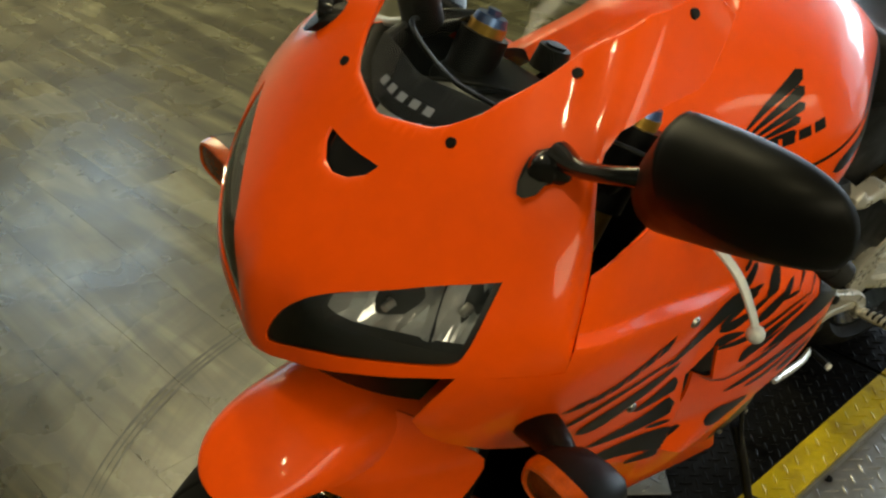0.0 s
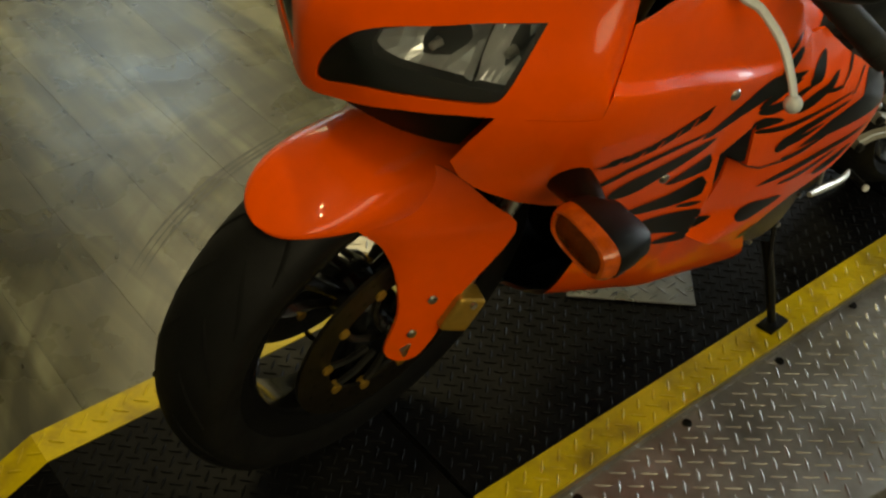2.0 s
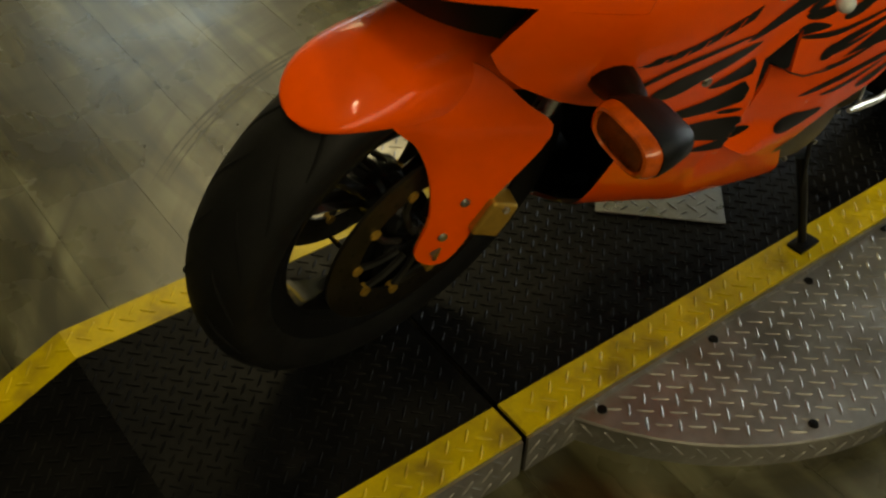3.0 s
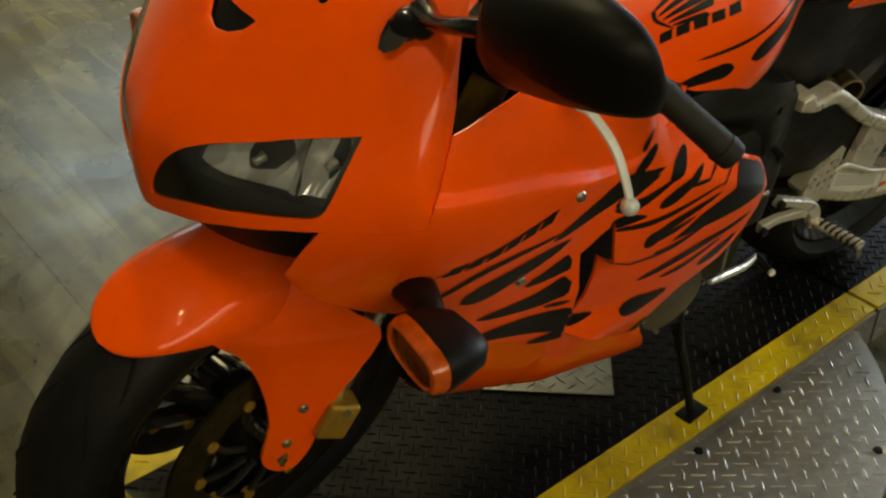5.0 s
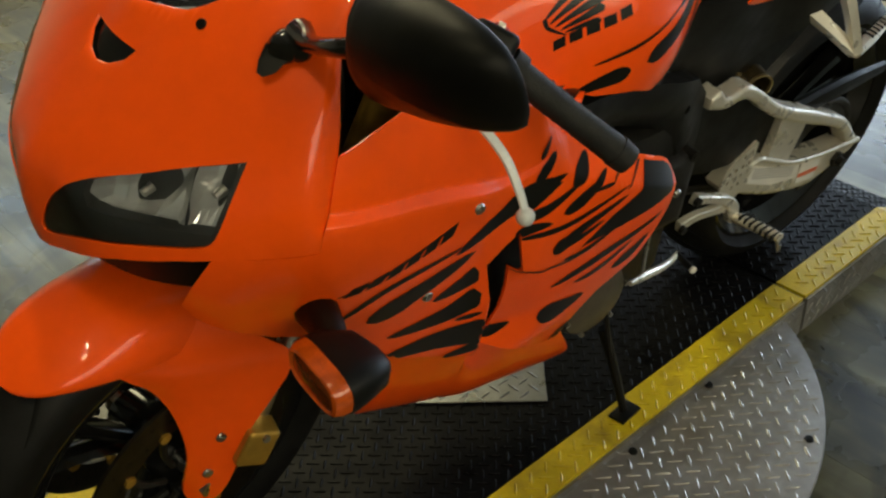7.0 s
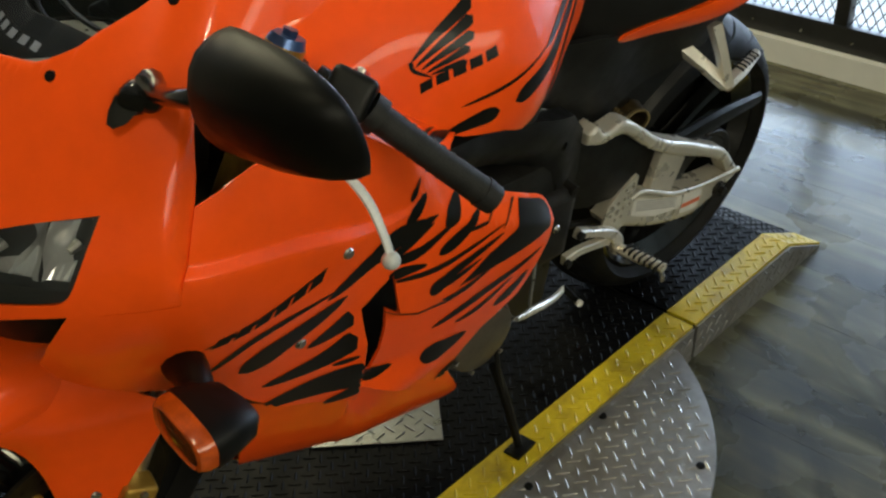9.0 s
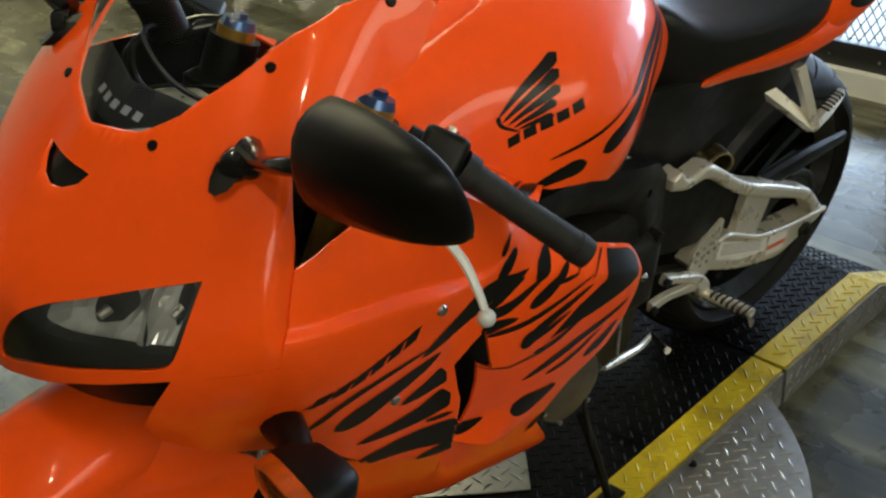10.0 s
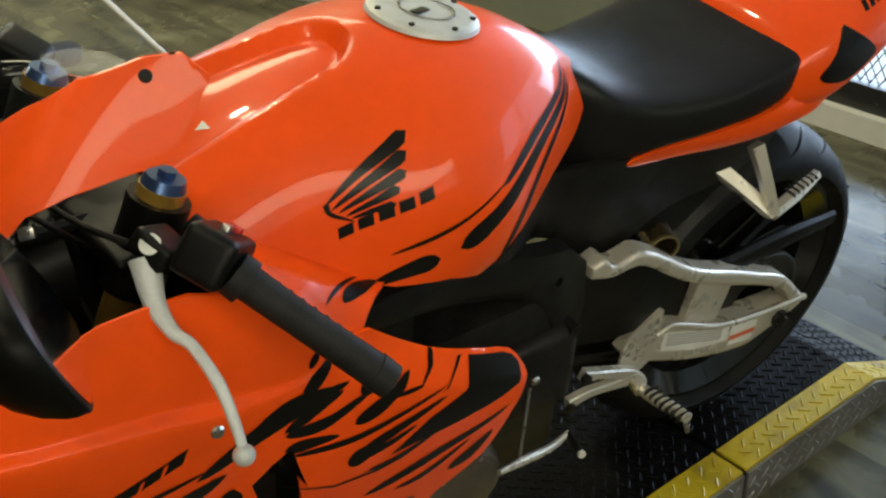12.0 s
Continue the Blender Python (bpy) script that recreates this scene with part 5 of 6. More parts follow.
for s in (-1, 1):
    arm = side_plate(lower_arm, 0.128, 0.04, ALU, "swingarm", "silver aluminium swingarm with a white label", bevel=0.007, side=s)
    side_plate(upper_arm, 0.132, 0.034, ALU, "arm_brace", bevel=0.008, parent=arm, side=s)
    part("arm_flange", tube([(x, s * 0.131, z + 0.001) for x, z in ((1.16, 0.380), (1.193, 0.3847), (1.245, 0.360), (1.305, 0.331), (1.39, 0.3108), (1.483, 0.2994), (1.526, 0.2954))], 0.0055, 40, 10), ALU, arm)
    side_plate(arm_web, 0.122, 0.016, ALU, "arm_web", bevel=0.004, parent=arm, side=s)
    part("axle_nut", join(rod((1.47, s * 0.10, 0.272), (1.47, s * 0.136, 0.272), 0.016, 6), rod((1.47, s * 0.136, 0.272), (1.47, s * 0.146, 0.272), 0.009, 16)), DARK, arm)
    if s < 0:
        side_plate([(1.182, 0.374), (1.26, 0.339), (1.343, 0.312), (1.345, 0.279), (1.262, 0.298), (1.182, 0.335)], 0.1288, 0.0006, WHITE, "label_sticker", "white label with grey print", bevel=0, parent=arm)
        side_plate([(1.349, 0.310), (1.413, 0.300), (1.409, 0.252), (1.350, 0.262)], 0.1288, 0.0006, WHITE, "label_sticker", "white and red label", bevel=0, parent=arm)
        side_plate([(1.350, 0.285), (1.411, 0.278), (1.411, 0.268), (1.350, 0.275)], 0.1293, 0.0004, REDLABEL, "label_band", "", bevel=0, parent=arm)
        for k in range(5):
            side_plate([(1.192, 0.364 - 0.0052 * k), (1.325, 0.313 - 0.005 * k), (1.325, 0.3115 - 0.005 * k), (1.192, 0.3625 - 0.0052 * k)], 0.1293, 0.0004, INK, "print_bar", "", bevel=0, parent=arm)
# black parts between arm and wheel
side_plate([(0.99, 0.56), (1.10, 0.545), (1.20, 0.485), (1.32, 0.415), (1.31, 0.335), (1.20, 0.365), (1.08, 0.385), (0.98, 0.42)], 0.104, 0.012, BLACK, "chain_slider", "black chain slider", bevel=0.003)
hug = []
for i in range(22):
    a = radians(150 - 62 * i / 21)
    hug.append([(1.435 + (0.318 - 0.03 * abs(q) ** 3) * math.cos(a), 0.012 + 0.092 * q, 0.295 + (0.318 - 0.03 * abs(q) ** 3) * math.sin(a)) for q in np.linspace(-1, 1, 13)])
part("rear_hugger", join(rings(hug, closed=False), rings([[(x, y, z - 0.003) for x, y, z in r] for r in hug], closed=False)), BLACK, bike, "black inner mudguard over the rear tyre")
side_plate([(1.02, 0.60), (1.14, 0.66), (1.30, 0.67), (1.34, 0.60), (1.22, 0.52), (1.10, 0.56)], 0.075, 0.02, BLACK, "shock_cover", "", bevel=0.004)
# chain and its guard
part("chain", join(*(tube([(0.93, -0.095, z0), (1.2, -0.095, (z0 + z1) / 2), (1.44, -0.095, z1)], 0.007, 20, 6) for z0, z1 in ((0.455, 0.385), (0.40, 0.20)))), DARK, bike, "dark drive chain")
part("chain_guard", tube([(1.30, -0.098, 0.42), (1.45, -0.098, 0.425), (1.60, -0.09, 0.412)], [0.012, 0.012, 0.008], 16, 8, 1.6), BLACK, bike, "black chain guard")

# ---- foot rests ----
def flat_arm(pts, wide, y, thick):
    """A forged arm of flat section along pts (x, z), wide at each of them."""
    n = 22
    P, W = spline(pts, n), [float(v[0]) for v in spline([(w,) for w in wide], n)]
    loops = []
    for i, p in enumerate(P):
        d = P[min(i + 1, n - 1)] - P[max(i - 1, 0)]
        d = d / np.linalg.norm(d)
        q = np.array((-d[1], d[0])) * W[i] / 2
        loops.append([(p[0] + a * q[0], y + b * thick / 2, p[1] + a * q[1]) for a, b in ((1, -0.6), (0.75, -1), (-0.75, -1), (-1, -0.6), (-1, 1), (1, 1))])
    return rings(loops)


hanger = part("foot_rest_hanger", join(flat_arm([(0.992, 0.406), (1.04, 0.386), (1.088, 0.360), (1.112, 0.330), (1.120, 0.306)], [0.018, 0.015, 0.02, 0.026, 0.02], -0.156, 0.014),
              flat_arm([(0.972, 0.357), (1.01, 0.360), (1.05, 0.353), (1.09, 0.345)], [0.020, 0.015, 0.015, 0.022], -0.154, 0.012)), ALU, bike, "cast aluminium foot rest hanger", angle=30)
for x, z in ((0.992, 0.406), (0.972, 0.357), (1.117, 0.313)):
    part("hanger_bolt", join(rod((x, -0.160, z), (x, -0.168, z), 0.0075, 14), rod((x, -0.168, z), (x, -0.1685, z), 0.004, 6)), DARK, hanger)
peg = part("foot_peg", tube([(1.116, -0.158, 0.316), (1.120, -0.20, 0.322), (1.126, -0.250, 0.328)], [0.011, 0.0125, 0.010], 14, 10, 0.75), ALU, hanger, "ribbed aluminium foot peg")
for k in range(7):
    y = -0.178 - k * 0.0108
    part("peg_rib", block(1.107, 1.133, y - 0.0022, y + 0.0022, 0.322, 0.3315 + 0.0006 * k, 0.001, 1), DARK, hanger)
part("feeler", tube([(1.126, -0.246, 0.322), (1.128, -0.250, 0.310), (1.130, -0.252, 0.298)], [0.005, 0.0045, 0.003], 10, 8), STEEL, hanger)
heel = side_plate([(1.075, 0.372), (1.078, 0.410), (1.097, 0.430), (1.140, 0.4555), (1.148, 0.449), (1.148, 0.428), (1.143, 0.392), (1.140, 0.352), (1.122, 0.340), (1.085, 0.357)], 0.146, 0.004, ALU, "heel_guard", "drilled aluminium heel guard", [circle(1.090 + 0.016 * i, 0.370 + 0.018 * j + 0.002 * i, 0.0042, 10) for i in range(4) for j in range(4) if (i, j) not in ((0, 3), (0, 0), (1, 3), (3, 0))], 0.0008)
part("shift_rod", rod((0.900, -0.150, 0.425), (0.872, -0.178, 0.330), 0.003), STEEL, bike)
lever_pts = [(0.972, -0.167, 0.308), (0.93, -0.178, 0.313), (0.87, -0.188, 0.331), (0.822, -0.196, 0.345)]
shift = part("shift_lever", tube(lever_pts, [0.0045, 0.006, 0.0065, 0.004], 18, 8), ALU, bike, "silver shift lever")
part("toe_peg", rod((0.970, -0.168, 0.308), (0.961, -0.208, 0.311), 0.0055, 12), BLACK, shift)
part("peg_cap", rod((0.961, -0.208, 0.311), (0.960, -0.212, 0.3115), 0.006, 14), WHITE, shift, "pale end cap")
for s in (-1, 1):
    hub = (1.299, s * 0.174, 0.585)
    ph = part("pillion_hanger", join(tube([(1.274, s * 0.134, 0.688), (1.286, s * 0.155, 0.64), hub], [0.013, 0.011, 0.012], 12, 4), tube([(1.240, s * 0.106, 0.645), (1.27, s * 0.14, 0.615), hub], [0.014, 0.012, 0.012], 12, 4)), ALU, bike, "silver pillion foot rest bracket", angle=30)
    part("pillion_peg", tube([hub, (1.36, s * 0.160, 0.588), (1.424, s * 0.144, 0.592)], [0.010, 0.012, 0.009], 12, 6), ALU, ph, "ribbed pillion peg")
    for k in range(6):
        x = 1.345 + k * 0.013
        part("peg_rib", moved(block(-0.002, 0.002, -0.010, 0.010, 0.008, 0.0135, 0.001, 1), Matrix.Translation((x, s * (0.162 - 0.22 * (x - 1.345)), 0.587))), DARK, ph)

# ---- side stand ----
stand = part("side_stand", tube([(0.838, -0.155, 0.20), (0.850, -0.19, 0.12), (0.858, -0.222, 0.044)], [0.010, 0.008, 0.0075], 14, 10), BLACK, bike, "dark side stand resting on the yellow edge")
part("stand_foot", moved(block(-0.028, 0.024, -0.016, 0.016, 0, 0.006, 0.002), Matrix.Translation((0.86, -0.226, 0.0385)) @ pose(0, 0, 0, -9.6, 0, 8)), BLACK, stand)
part("stand_spring", tube([(0.826, -0.160, 0.26), (0.836, -0.172, 0.19), (0.846, -0.186, 0.13)], 0.004, 16, 6), BLACK, stand)


# ---- wheels ----
def tyre_profile(R, w, rim):
    """Closed section of a tyre as radius, y."""
    prof = []
    for k in range(17):
        a = -math.pi / 2 + math.pi * k / 16
        prof.append((R - w * 0.62 * (1 - math.cos(a)) ** 0.9, w * math.sin(a)))
    prof += [(rim + 0.012, w * 0.84), (rim, w * 0.74), (rim, -w * 0.74), (rim + 0.012, -w * 0.84)]
    return prof


def wheel(name, label, m, R, w, rim, spokes, parent):
    wh = part(name, moved(lathe(tyre_profile(R, w, rim), 96), m), RUBBER, parent, label)
    part("rim", moved(lathe([(rim - 0.001, w * 0.80), (rim + 0.008, w * 0.80), (rim + 0.008, w * 0.72), (rim - 0.02, w * 0.55), (rim - 0.024, 0), (rim - 0.02, -w * 0.55), (rim + 0.008, -w * 0.72), (rim + 0.008, -w * 0.80), (rim - 0.001, -w * 0.80), (rim - 0.03, -w * 0.5), (rim - 0.034, 0), (rim - 0.03, w * 0.5)], 72), m), GLOSS, wh, "gloss black rim")
    for k in range(spokes):
        for d in (-0.16, 0.16):
            a = 2 * math.pi * k / spokes + 0.35
            p0, p1 = (0.035 * math.cos(a), 0, 0.035 * math.sin(a)), ((rim - 0.024) * math.cos(a + d), 0, (rim - 0.024) * math.sin(a + d))
            part("spoke", moved(tube([p0, tuple((np.array(p0) + np.array(p1)) / 2), p1], [0.020, 0.017, 0.023], 10, 8, 0.7), m), GLOSS, wh)
    part("hub", moved(lathe([(0.012, -0.06), (0.034, -0.06), (0.042, -0.03), (0.042, 0.03), (0.034, 0.06), (0.012, 0.06)], 32), m), GLOSS, wh)
    if spokes == 3 and R < 0.299:
        part("wheel_web", moved(lathe([(0.045, 0.028), (0.20, 0.034), (0.20, 0.038), (0.045, 0.032)], 48), m), GLOSS, wh, "black inner web of the wheel")
    # cut grooves on the tread
    for k in range(22):
        for sgn in (-1, 1):
            a = 2 * math.pi * (k + 0.25 * (sgn > 0)) / 22
            pts = [(R - w * 0.62 * (1 - math.cos(b)) ** 0.9 + 0.0006, w * math.sin(b), a + 0.10 * i) for i, b in enumerate((sgn * 0.25, sgn * 0.55, sgn * 0.85, sgn * 1.05))]
            P = [(r * math.cos(t), y, r * math.sin(t)) for r, y, t in pts]
            part("groove", moved(tube(P, [0.001, 0.0026, 0.0026, 0.0008], 8, 4, 0.25), m), MATT, wh)
    return wh


def brake(m, y, R0, R1, wh):
    d = part("brake_disc", moved(lathe([(R0, y - 0.0025), (R1, y - 0.0025), (R1, y + 0.0025), (R0, y + 0.0025)], 72), m), DISC, wh, "brown-tinged steel brake disc")
    for k in range(10):
        a = 2 * math.pi * k / 10
        part("disc_button", moved(rod(((R0 + 0.003) * math.cos(a), y - 0.006, (R0 + 0.003) * math.sin(a)), ((R0 + 0.003) * math.cos(a), y + 0.006, (R0 + 0.003) * math.sin(a)), 0.008, 10), m), GOLD, d)
    for k in range(10):
        a = 2 * math.pi * k / 10
        b = a + 0.35
        part("disc_carrier", moved(tube([(0.04 * math.cos(b), y, 0.04 * math.sin(b)), (0.075 * math.cos((a + b) / 2), y, 0.075 * math.sin((a + b) / 2)), (R0 * math.cos(a), y, R0 * math.sin(a))], 0.005, 8, 6), m), DARK, d)
    for k in range(36):
        a = 2 * math.pi * k / 36
        r = R0 + 0.012 + 0.011 * (k % 3)
        part("disc_hole", moved(rod((r * math.cos(a), y - 0.0029, r * math.sin(a)), (r * math.cos(a), y + 0.0029, r * math.sin(a)), 0.0028, 8), m), BLACK, d)
    return d


REAR = Matrix.Translation((1.431, 0.012, 0.295))
rear_wheel = wheel("rear_wheel", "wide black road tyre on a gloss black rim", REAR, 0.298, 0.09, 0.222, 3, bike)
sprocket = part("sprocket", moved(lathe([(0.055, -0.108), (0.088, -0.108), (0.088, -0.102), (0.055, -0.102)], 60), REAR), DARK, rear_wheel, "dark steel sprocket")
for k in range(42):
    a = 2 * math.pi * k / 42
    part("sprocket_tooth", moved(block(-0.004, 0.004, -0.108, -0.102, 0.086, 0.099, 0.001, 1), REAR @ Matrix.Rotation(a, 4, "Y")), DARK, sprocket)
for k in range(40):
    a = math.pi * (-0.5 + k / 39.0)
    part("chain_link", moved(block(-0.0065, 0.0065, -0.113, -0.097, 0.0925, 0.1045, 0.003, 1), REAR @ Matrix.Rotation(a + math.pi / 2, 4, "Y")), DARK, sprocket)
brake(REAR, 0.085, 0.075, 0.11, rear_wheel)

RAKE, STEER = radians(24), radians(10)
head = Vector((0.395, -0.008, 0.90))
stem = Vector((math.sin(RAKE), 0, math.cos(RAKE)))
axle = Vector((0.12, -0.015, 0.306))
FRONT = Matrix.Translation(axle) @ Matrix.Rotation(STEER, 4, stem)
front_wheel = wheel("front_wheel", "black front tyre on a gloss black rim", FRONT, 0.30, 0.06, 0.216, 3, bike)
for y in (-0.072, 0.072):
    brake(FRONT, y, 0.105, 0.155, front_wheel)
fork = part("front_fork", moved(rod((0, -0.105, 0), (0, 0.105, 0), 0.011, 16), FRONT), STEEL, bike, "gold upside-down fork with dark lower castings")
for s in (-1, 1):
    leg_at = lambda k, s=s: (0.312 - 0.4067 * k, s * 0.109, 0.602 - 0.9135 * k)
    part("fork_foot", moved(tube([(0.0, s * 0.088, -0.03), (0.02, s * 0.094, 0.01), leg_at(0.60)], [0.018, 0.018, 0.015], 12, 12), FRONT), DARK, fork)
    part("fork_tube", moved(rod(leg_at(0.36), leg_at(0.62), 0.0145, 16), FRONT), STEEL, fork)
    part("fork_sleeve", moved(rod(leg_at(0.0), leg_at(0.40), 0.0225, 24), FRONT), GOLD, fork, "gold fork sleeve")
    part("fork_cap", moved(join(rod(leg_at(0.0), leg_at(-0.010), 0.0215, 24, 0.0185), rod(leg_at(-0.010), leg_at(-0.017), 0.009, 6)), FRONT), BLUE, fork, "blue anodised fork cap")
    part("bar_clamp", moved(rod(leg_at(0.012), leg_at(0.11), 0.030, 24), FRONT), BLACK, fork, "black handlebar clamp")
    cal = part("caliper", moved(block(-0.022, 0.022, -0.018, 0.018, -0.030, 0.030, 0.007, 3), Matrix.Translation((0.198, -0.015 + s * 0.124, 0.365)) @ pose(0, 0, 0, 0, 24, -10)), GOLD, fork, "gold brake caliper")
    part("pad_pin", rod((0.205, -0.015 + s * 0.095, 0.385), (0.205, -0.015 + s * 0.147, 0.385), 0.005, 10), STEEL, cal)
    part("axle_clamp", moved(rod((0, s * 0.10, 0), (0, s * 0.114, 0), 0.014, 6), FRONT), STEEL, fork)
part("triple_clamp", moved(block(0.245, 0.335, -0.135, 0.135, 0.535, 0.558, 0.008, 3), FRONT), BLACK, fork)
part("lower_clamp", moved(block(0.15, 0.245, -0.135, 0.135, 0.32, 0.355, 0.008, 3), FRONT), BLACK, fork)

# ---- front fender ----
def fender_top():
    loops = []
    for i in range(44):
        k = (i / 43) ** 1.5
        al = radians(56 + 90 * k)
        r = 0.315
        half = 0.004 + 0.076 * (1 - (1 - min(1, k / 0.28)) ** 2.2) ** 0.5
        drop = 0.002 + 0.066 * ease(-0.04, 0.36, k)
        row = []
        for j in range(33):
            q = j / 32 * 2 - 1
            rr = r - drop * abs(q) ** 2.3
            row.append((-rr * math.cos(al), half * math.sin(q * math.pi / 2), rr * math.sin(al)))
        loops.append(row)
    inner = [[(p[0] * 0.985, p[1] * 0.97, p[2] * 0.985) for p in l] for l in loops]
    return join(rings(loops, closed=False), rings(inner, closed=False))


fender = part("front_fender", moved(fender_top(), FRONT), ORANGE, bike, "orange front fender with side leg covers", angle=60)
LEG = [(0.045, 0.560), (0.070, 0.520), (0.095, 0.490), (0.112, 0.44), (0.118, 0.37), (0.108, 0.30), (0.118, 0.279), (0.145, 0.282), (0.168, 0.325), (0.185, 0.385), (0.247, 0.503), (0.215, 0.548), (0.165, 0.592), (0.10, 0.600)]
leg_u = lambda x, z: 0.103 + 0.34 * (np.asarray(x) - 0.076) - 0.02 * (np.asarray(z) - 0.513) - 1.6 * np.clip(np.asarray(z) - 0.515, 0, 1) ** 1.5 - 0.02 * ease(0.13, 0.07, x) * ease(0.55, 0.45, z)
leg = shell(dense([tuple(p) for p in loop_spline(LEG, 56)], 0.012), lambda a, b, o: np.stack([a, -(leg_u(a, b) + o), b], -1), 0.004, (), 0.011)
part("leg_cover", leg, ORANGE, fender, angle=50)
flip = FRONT @ Matrix.Diagonal((1, -1, 1, 1)) @ FRONT.inverted()
leg = shell(dense([tuple(p) for p in loop_spline(LEG, 56)], 0.012), lambda a, b, o: np.stack([a, -(leg_u(a, b) + o), b], -1), 0.004, (), 0.011)
part("leg_cover", moved(leg, flip), ORANGE, fender, angle=50)
for x, z in ((0.137, 0.333), (0.158, 0.396)):
    c = np.array((x, -float(leg_u(x, z)), z))
    part("screw", join(rod(c, c + (0, -0.003, 0), 0.0075, 16, 0.006), rod(c + (0, -0.003, 0), c + (0, -0.0034, 0), 0.0035, 6)), STEEL, fender, "steel screw")

# ---- mirrors ----
def mirror_unit(s):
    base = [(0.52, 0.929), (0.525, 0.941), (0.55, 0.948), (0.61, 0.953), (0.65, 0.950), (0.66, 0.944), (0.64, 0.936), (0.60, 0.923), (0.56, 0.918), (0.53, 0.920)]
    base = [(0.59 + (a - 0.59) * 0.74, 0.935 + (b - 0.935) * 0.84) for a, b in base]
    mu = part("mirror", shell(dense(base, 0.006, 2), lambda a, b, o: on_skin(s)(a, b, o + 0.014), 0.015, (), 0.006, 2), BLACK, bike, "black rear-view mirror on a slim stalk")
    part("mirror_stalk", tube([(0.255, s * 0.180, 0.952), (0.245, s * 0.215, 0.962), (0.24, s * 0.262, 0.985), (0.255, s * 0.31, 1.005)], [0.014, 0.0085, 0.0085, 0.012], 20, 10), GLOSS, mu)
    for a, z, r in ((0.645, 0.9425, 0.013), (0.60, 0.9405, 0.015)):
        c = np.array(on_skin(s)(a, z, 0.006))
        d = np.array(on_skin(s)(a, z, 0.022)) - c
        part("mirror_boss", rings([[Vector(c + d * k) + g * r * (math.cos(q) * Vector(d).orthogonal().normalized() + math.sin(q) * Vector(d).cross(Vector(d).orthogonal()).normalized()) for q in (2 * math.pi * j / 20 for j in range(20))] for k, g in ((0, 1.0), (0.7, 1.0), (0.95, 0.85), (1.05, 0.5))]), GLOSS, mu, "rounded gloss black boss")
    shape = [(0.288, 1.050), (0.296, 1.057), (0.312, 1.063), (0.36, 1.074), (0.405, 1.079), (0.436, 1.074), (0.452, 1.058), (0.4565, 1.034), (0.452, 1.012), (0.440, 0.996), (0.380, 0.962), (0.330, 0.9385), (0.285, 0.917), (0.268, 0.914), (0.256, 0.921), (0.248, 0.95), (0.262, 0.998)]
    shape = [tuple(p) for p in loop_spline(shape, 60)]
    cx, cz = 0.318, 1.004
    loops = []
    for k, off in ((0.985, 0.0055), (1.0, 0.004), (1.0, -0.004), (0.985, -0.010), (0.93, -0.021), (0.82, -0.034), (0.64, -0.046), (0.42, -0.055), (0.2, -0.060), (0.06, -0.0615)):
        loops.append([(0.6174 - 0.0256 * (cx + (u - cx) * k) - 0.3283 * (cz + (z - cz) * k) + off, s * (cx + (u - cx) * k), cz + (z - cz) * k) for u, z in shape])
    part("mirror_shell", rings(loops), MIRRORSHELL, mu, "satin black mirror housing", angle=60)
    glass = [(0.6174 - 0.0256 * u - 0.3283 * z + 0.0065, s * (cx + (u - cx) * 0.95), cz + (z - cz) * 0.95) for u, z in shape]
    bm = bmesh.new()
    bm.faces.new([bm.verts.new(p) for p in glass])
    part("mirror_glass", bm, CHROME, mu, "mirror glass")
    return mu


mirror_unit(-1)
mirror_unit(1)

# ---- handlebars and controls ----
bar = part("handlebar", rod((0.452, -0.165, 0.888), (0.47, -0.20, 0.872), 0.0115, 16), GLOSS, bike, "black clip-on handlebar with grip and silver lever")
part("grip", tube([(0.462, -0.242, 0.878), (0.502, -0.285, 0.838), (0.545, -0.327, 0.796)], [0.0165, 0.0155, 0.0165], 24, 16), GRIP, bar, "black rubber grip")
part("grip_collar", rod((0.458, -0.238, 0.882), (0.466, -0.247, 0.873), 0.021, 20), GRIP, bar)
part("bar_end", rod((0.545, -0.327, 0.796), (0.556, -0.338, 0.785), 0.0178, 20, 0.0165), GRIP, bar)
for k in range(9):
    t = 0.12 + k * 0.09
    c = Vector((0.462, -0.242, 0.878)).lerp(Vector((0.545, -0.327, 0.796)), t)
    d = Vector((0.083, -0.085, -0.082)).normalized() * 0.0012
    part("grip_rib", rod(c - d, c + d, 0.0163, 18), GRIP, bar)
part("switch_box", moved(block(-0.03, 0.03, -0.024, 0.024, -0.024, 0.024, 0.009, 3), Matrix.Translation((0.449, -0.222, 0.893)) @ pose(0, 0, 0, 20, 35, 45)), BLACK, bar, "black switch housing")
part("switch_button", moved(block(-0.008, 0.008, -0.004, 0.004, 0.022, 0.030, 0.002), Matrix.Translation((0.449, -0.222, 0.893)) @ pose(0, 0, 0, 20, 35, 45)), STEEL, bar)
part("switch_button", moved(block(0.012, 0.022, -0.008, 0.008, 0.022, 0.029, 0.002), Matrix.Translation((0.449, -0.222, 0.893)) @ pose(0, 0, 0, 20, 35, 45)), RED, bar)
part("perch", moved(block(-0.022, 0.022, -0.02, 0.02, -0.012, 0.012, 0.006, 3), Matrix.Translation((0.415, -0.190, 0.893)) @ pose(0, 0, 0, 25, 30, 35)), BLACK, bar)
part("perch_bolt", rod((0.408, -0.194, 0.898), (0.403, -0.200, 0.909), 0.0095, 18), LEVER, bar)
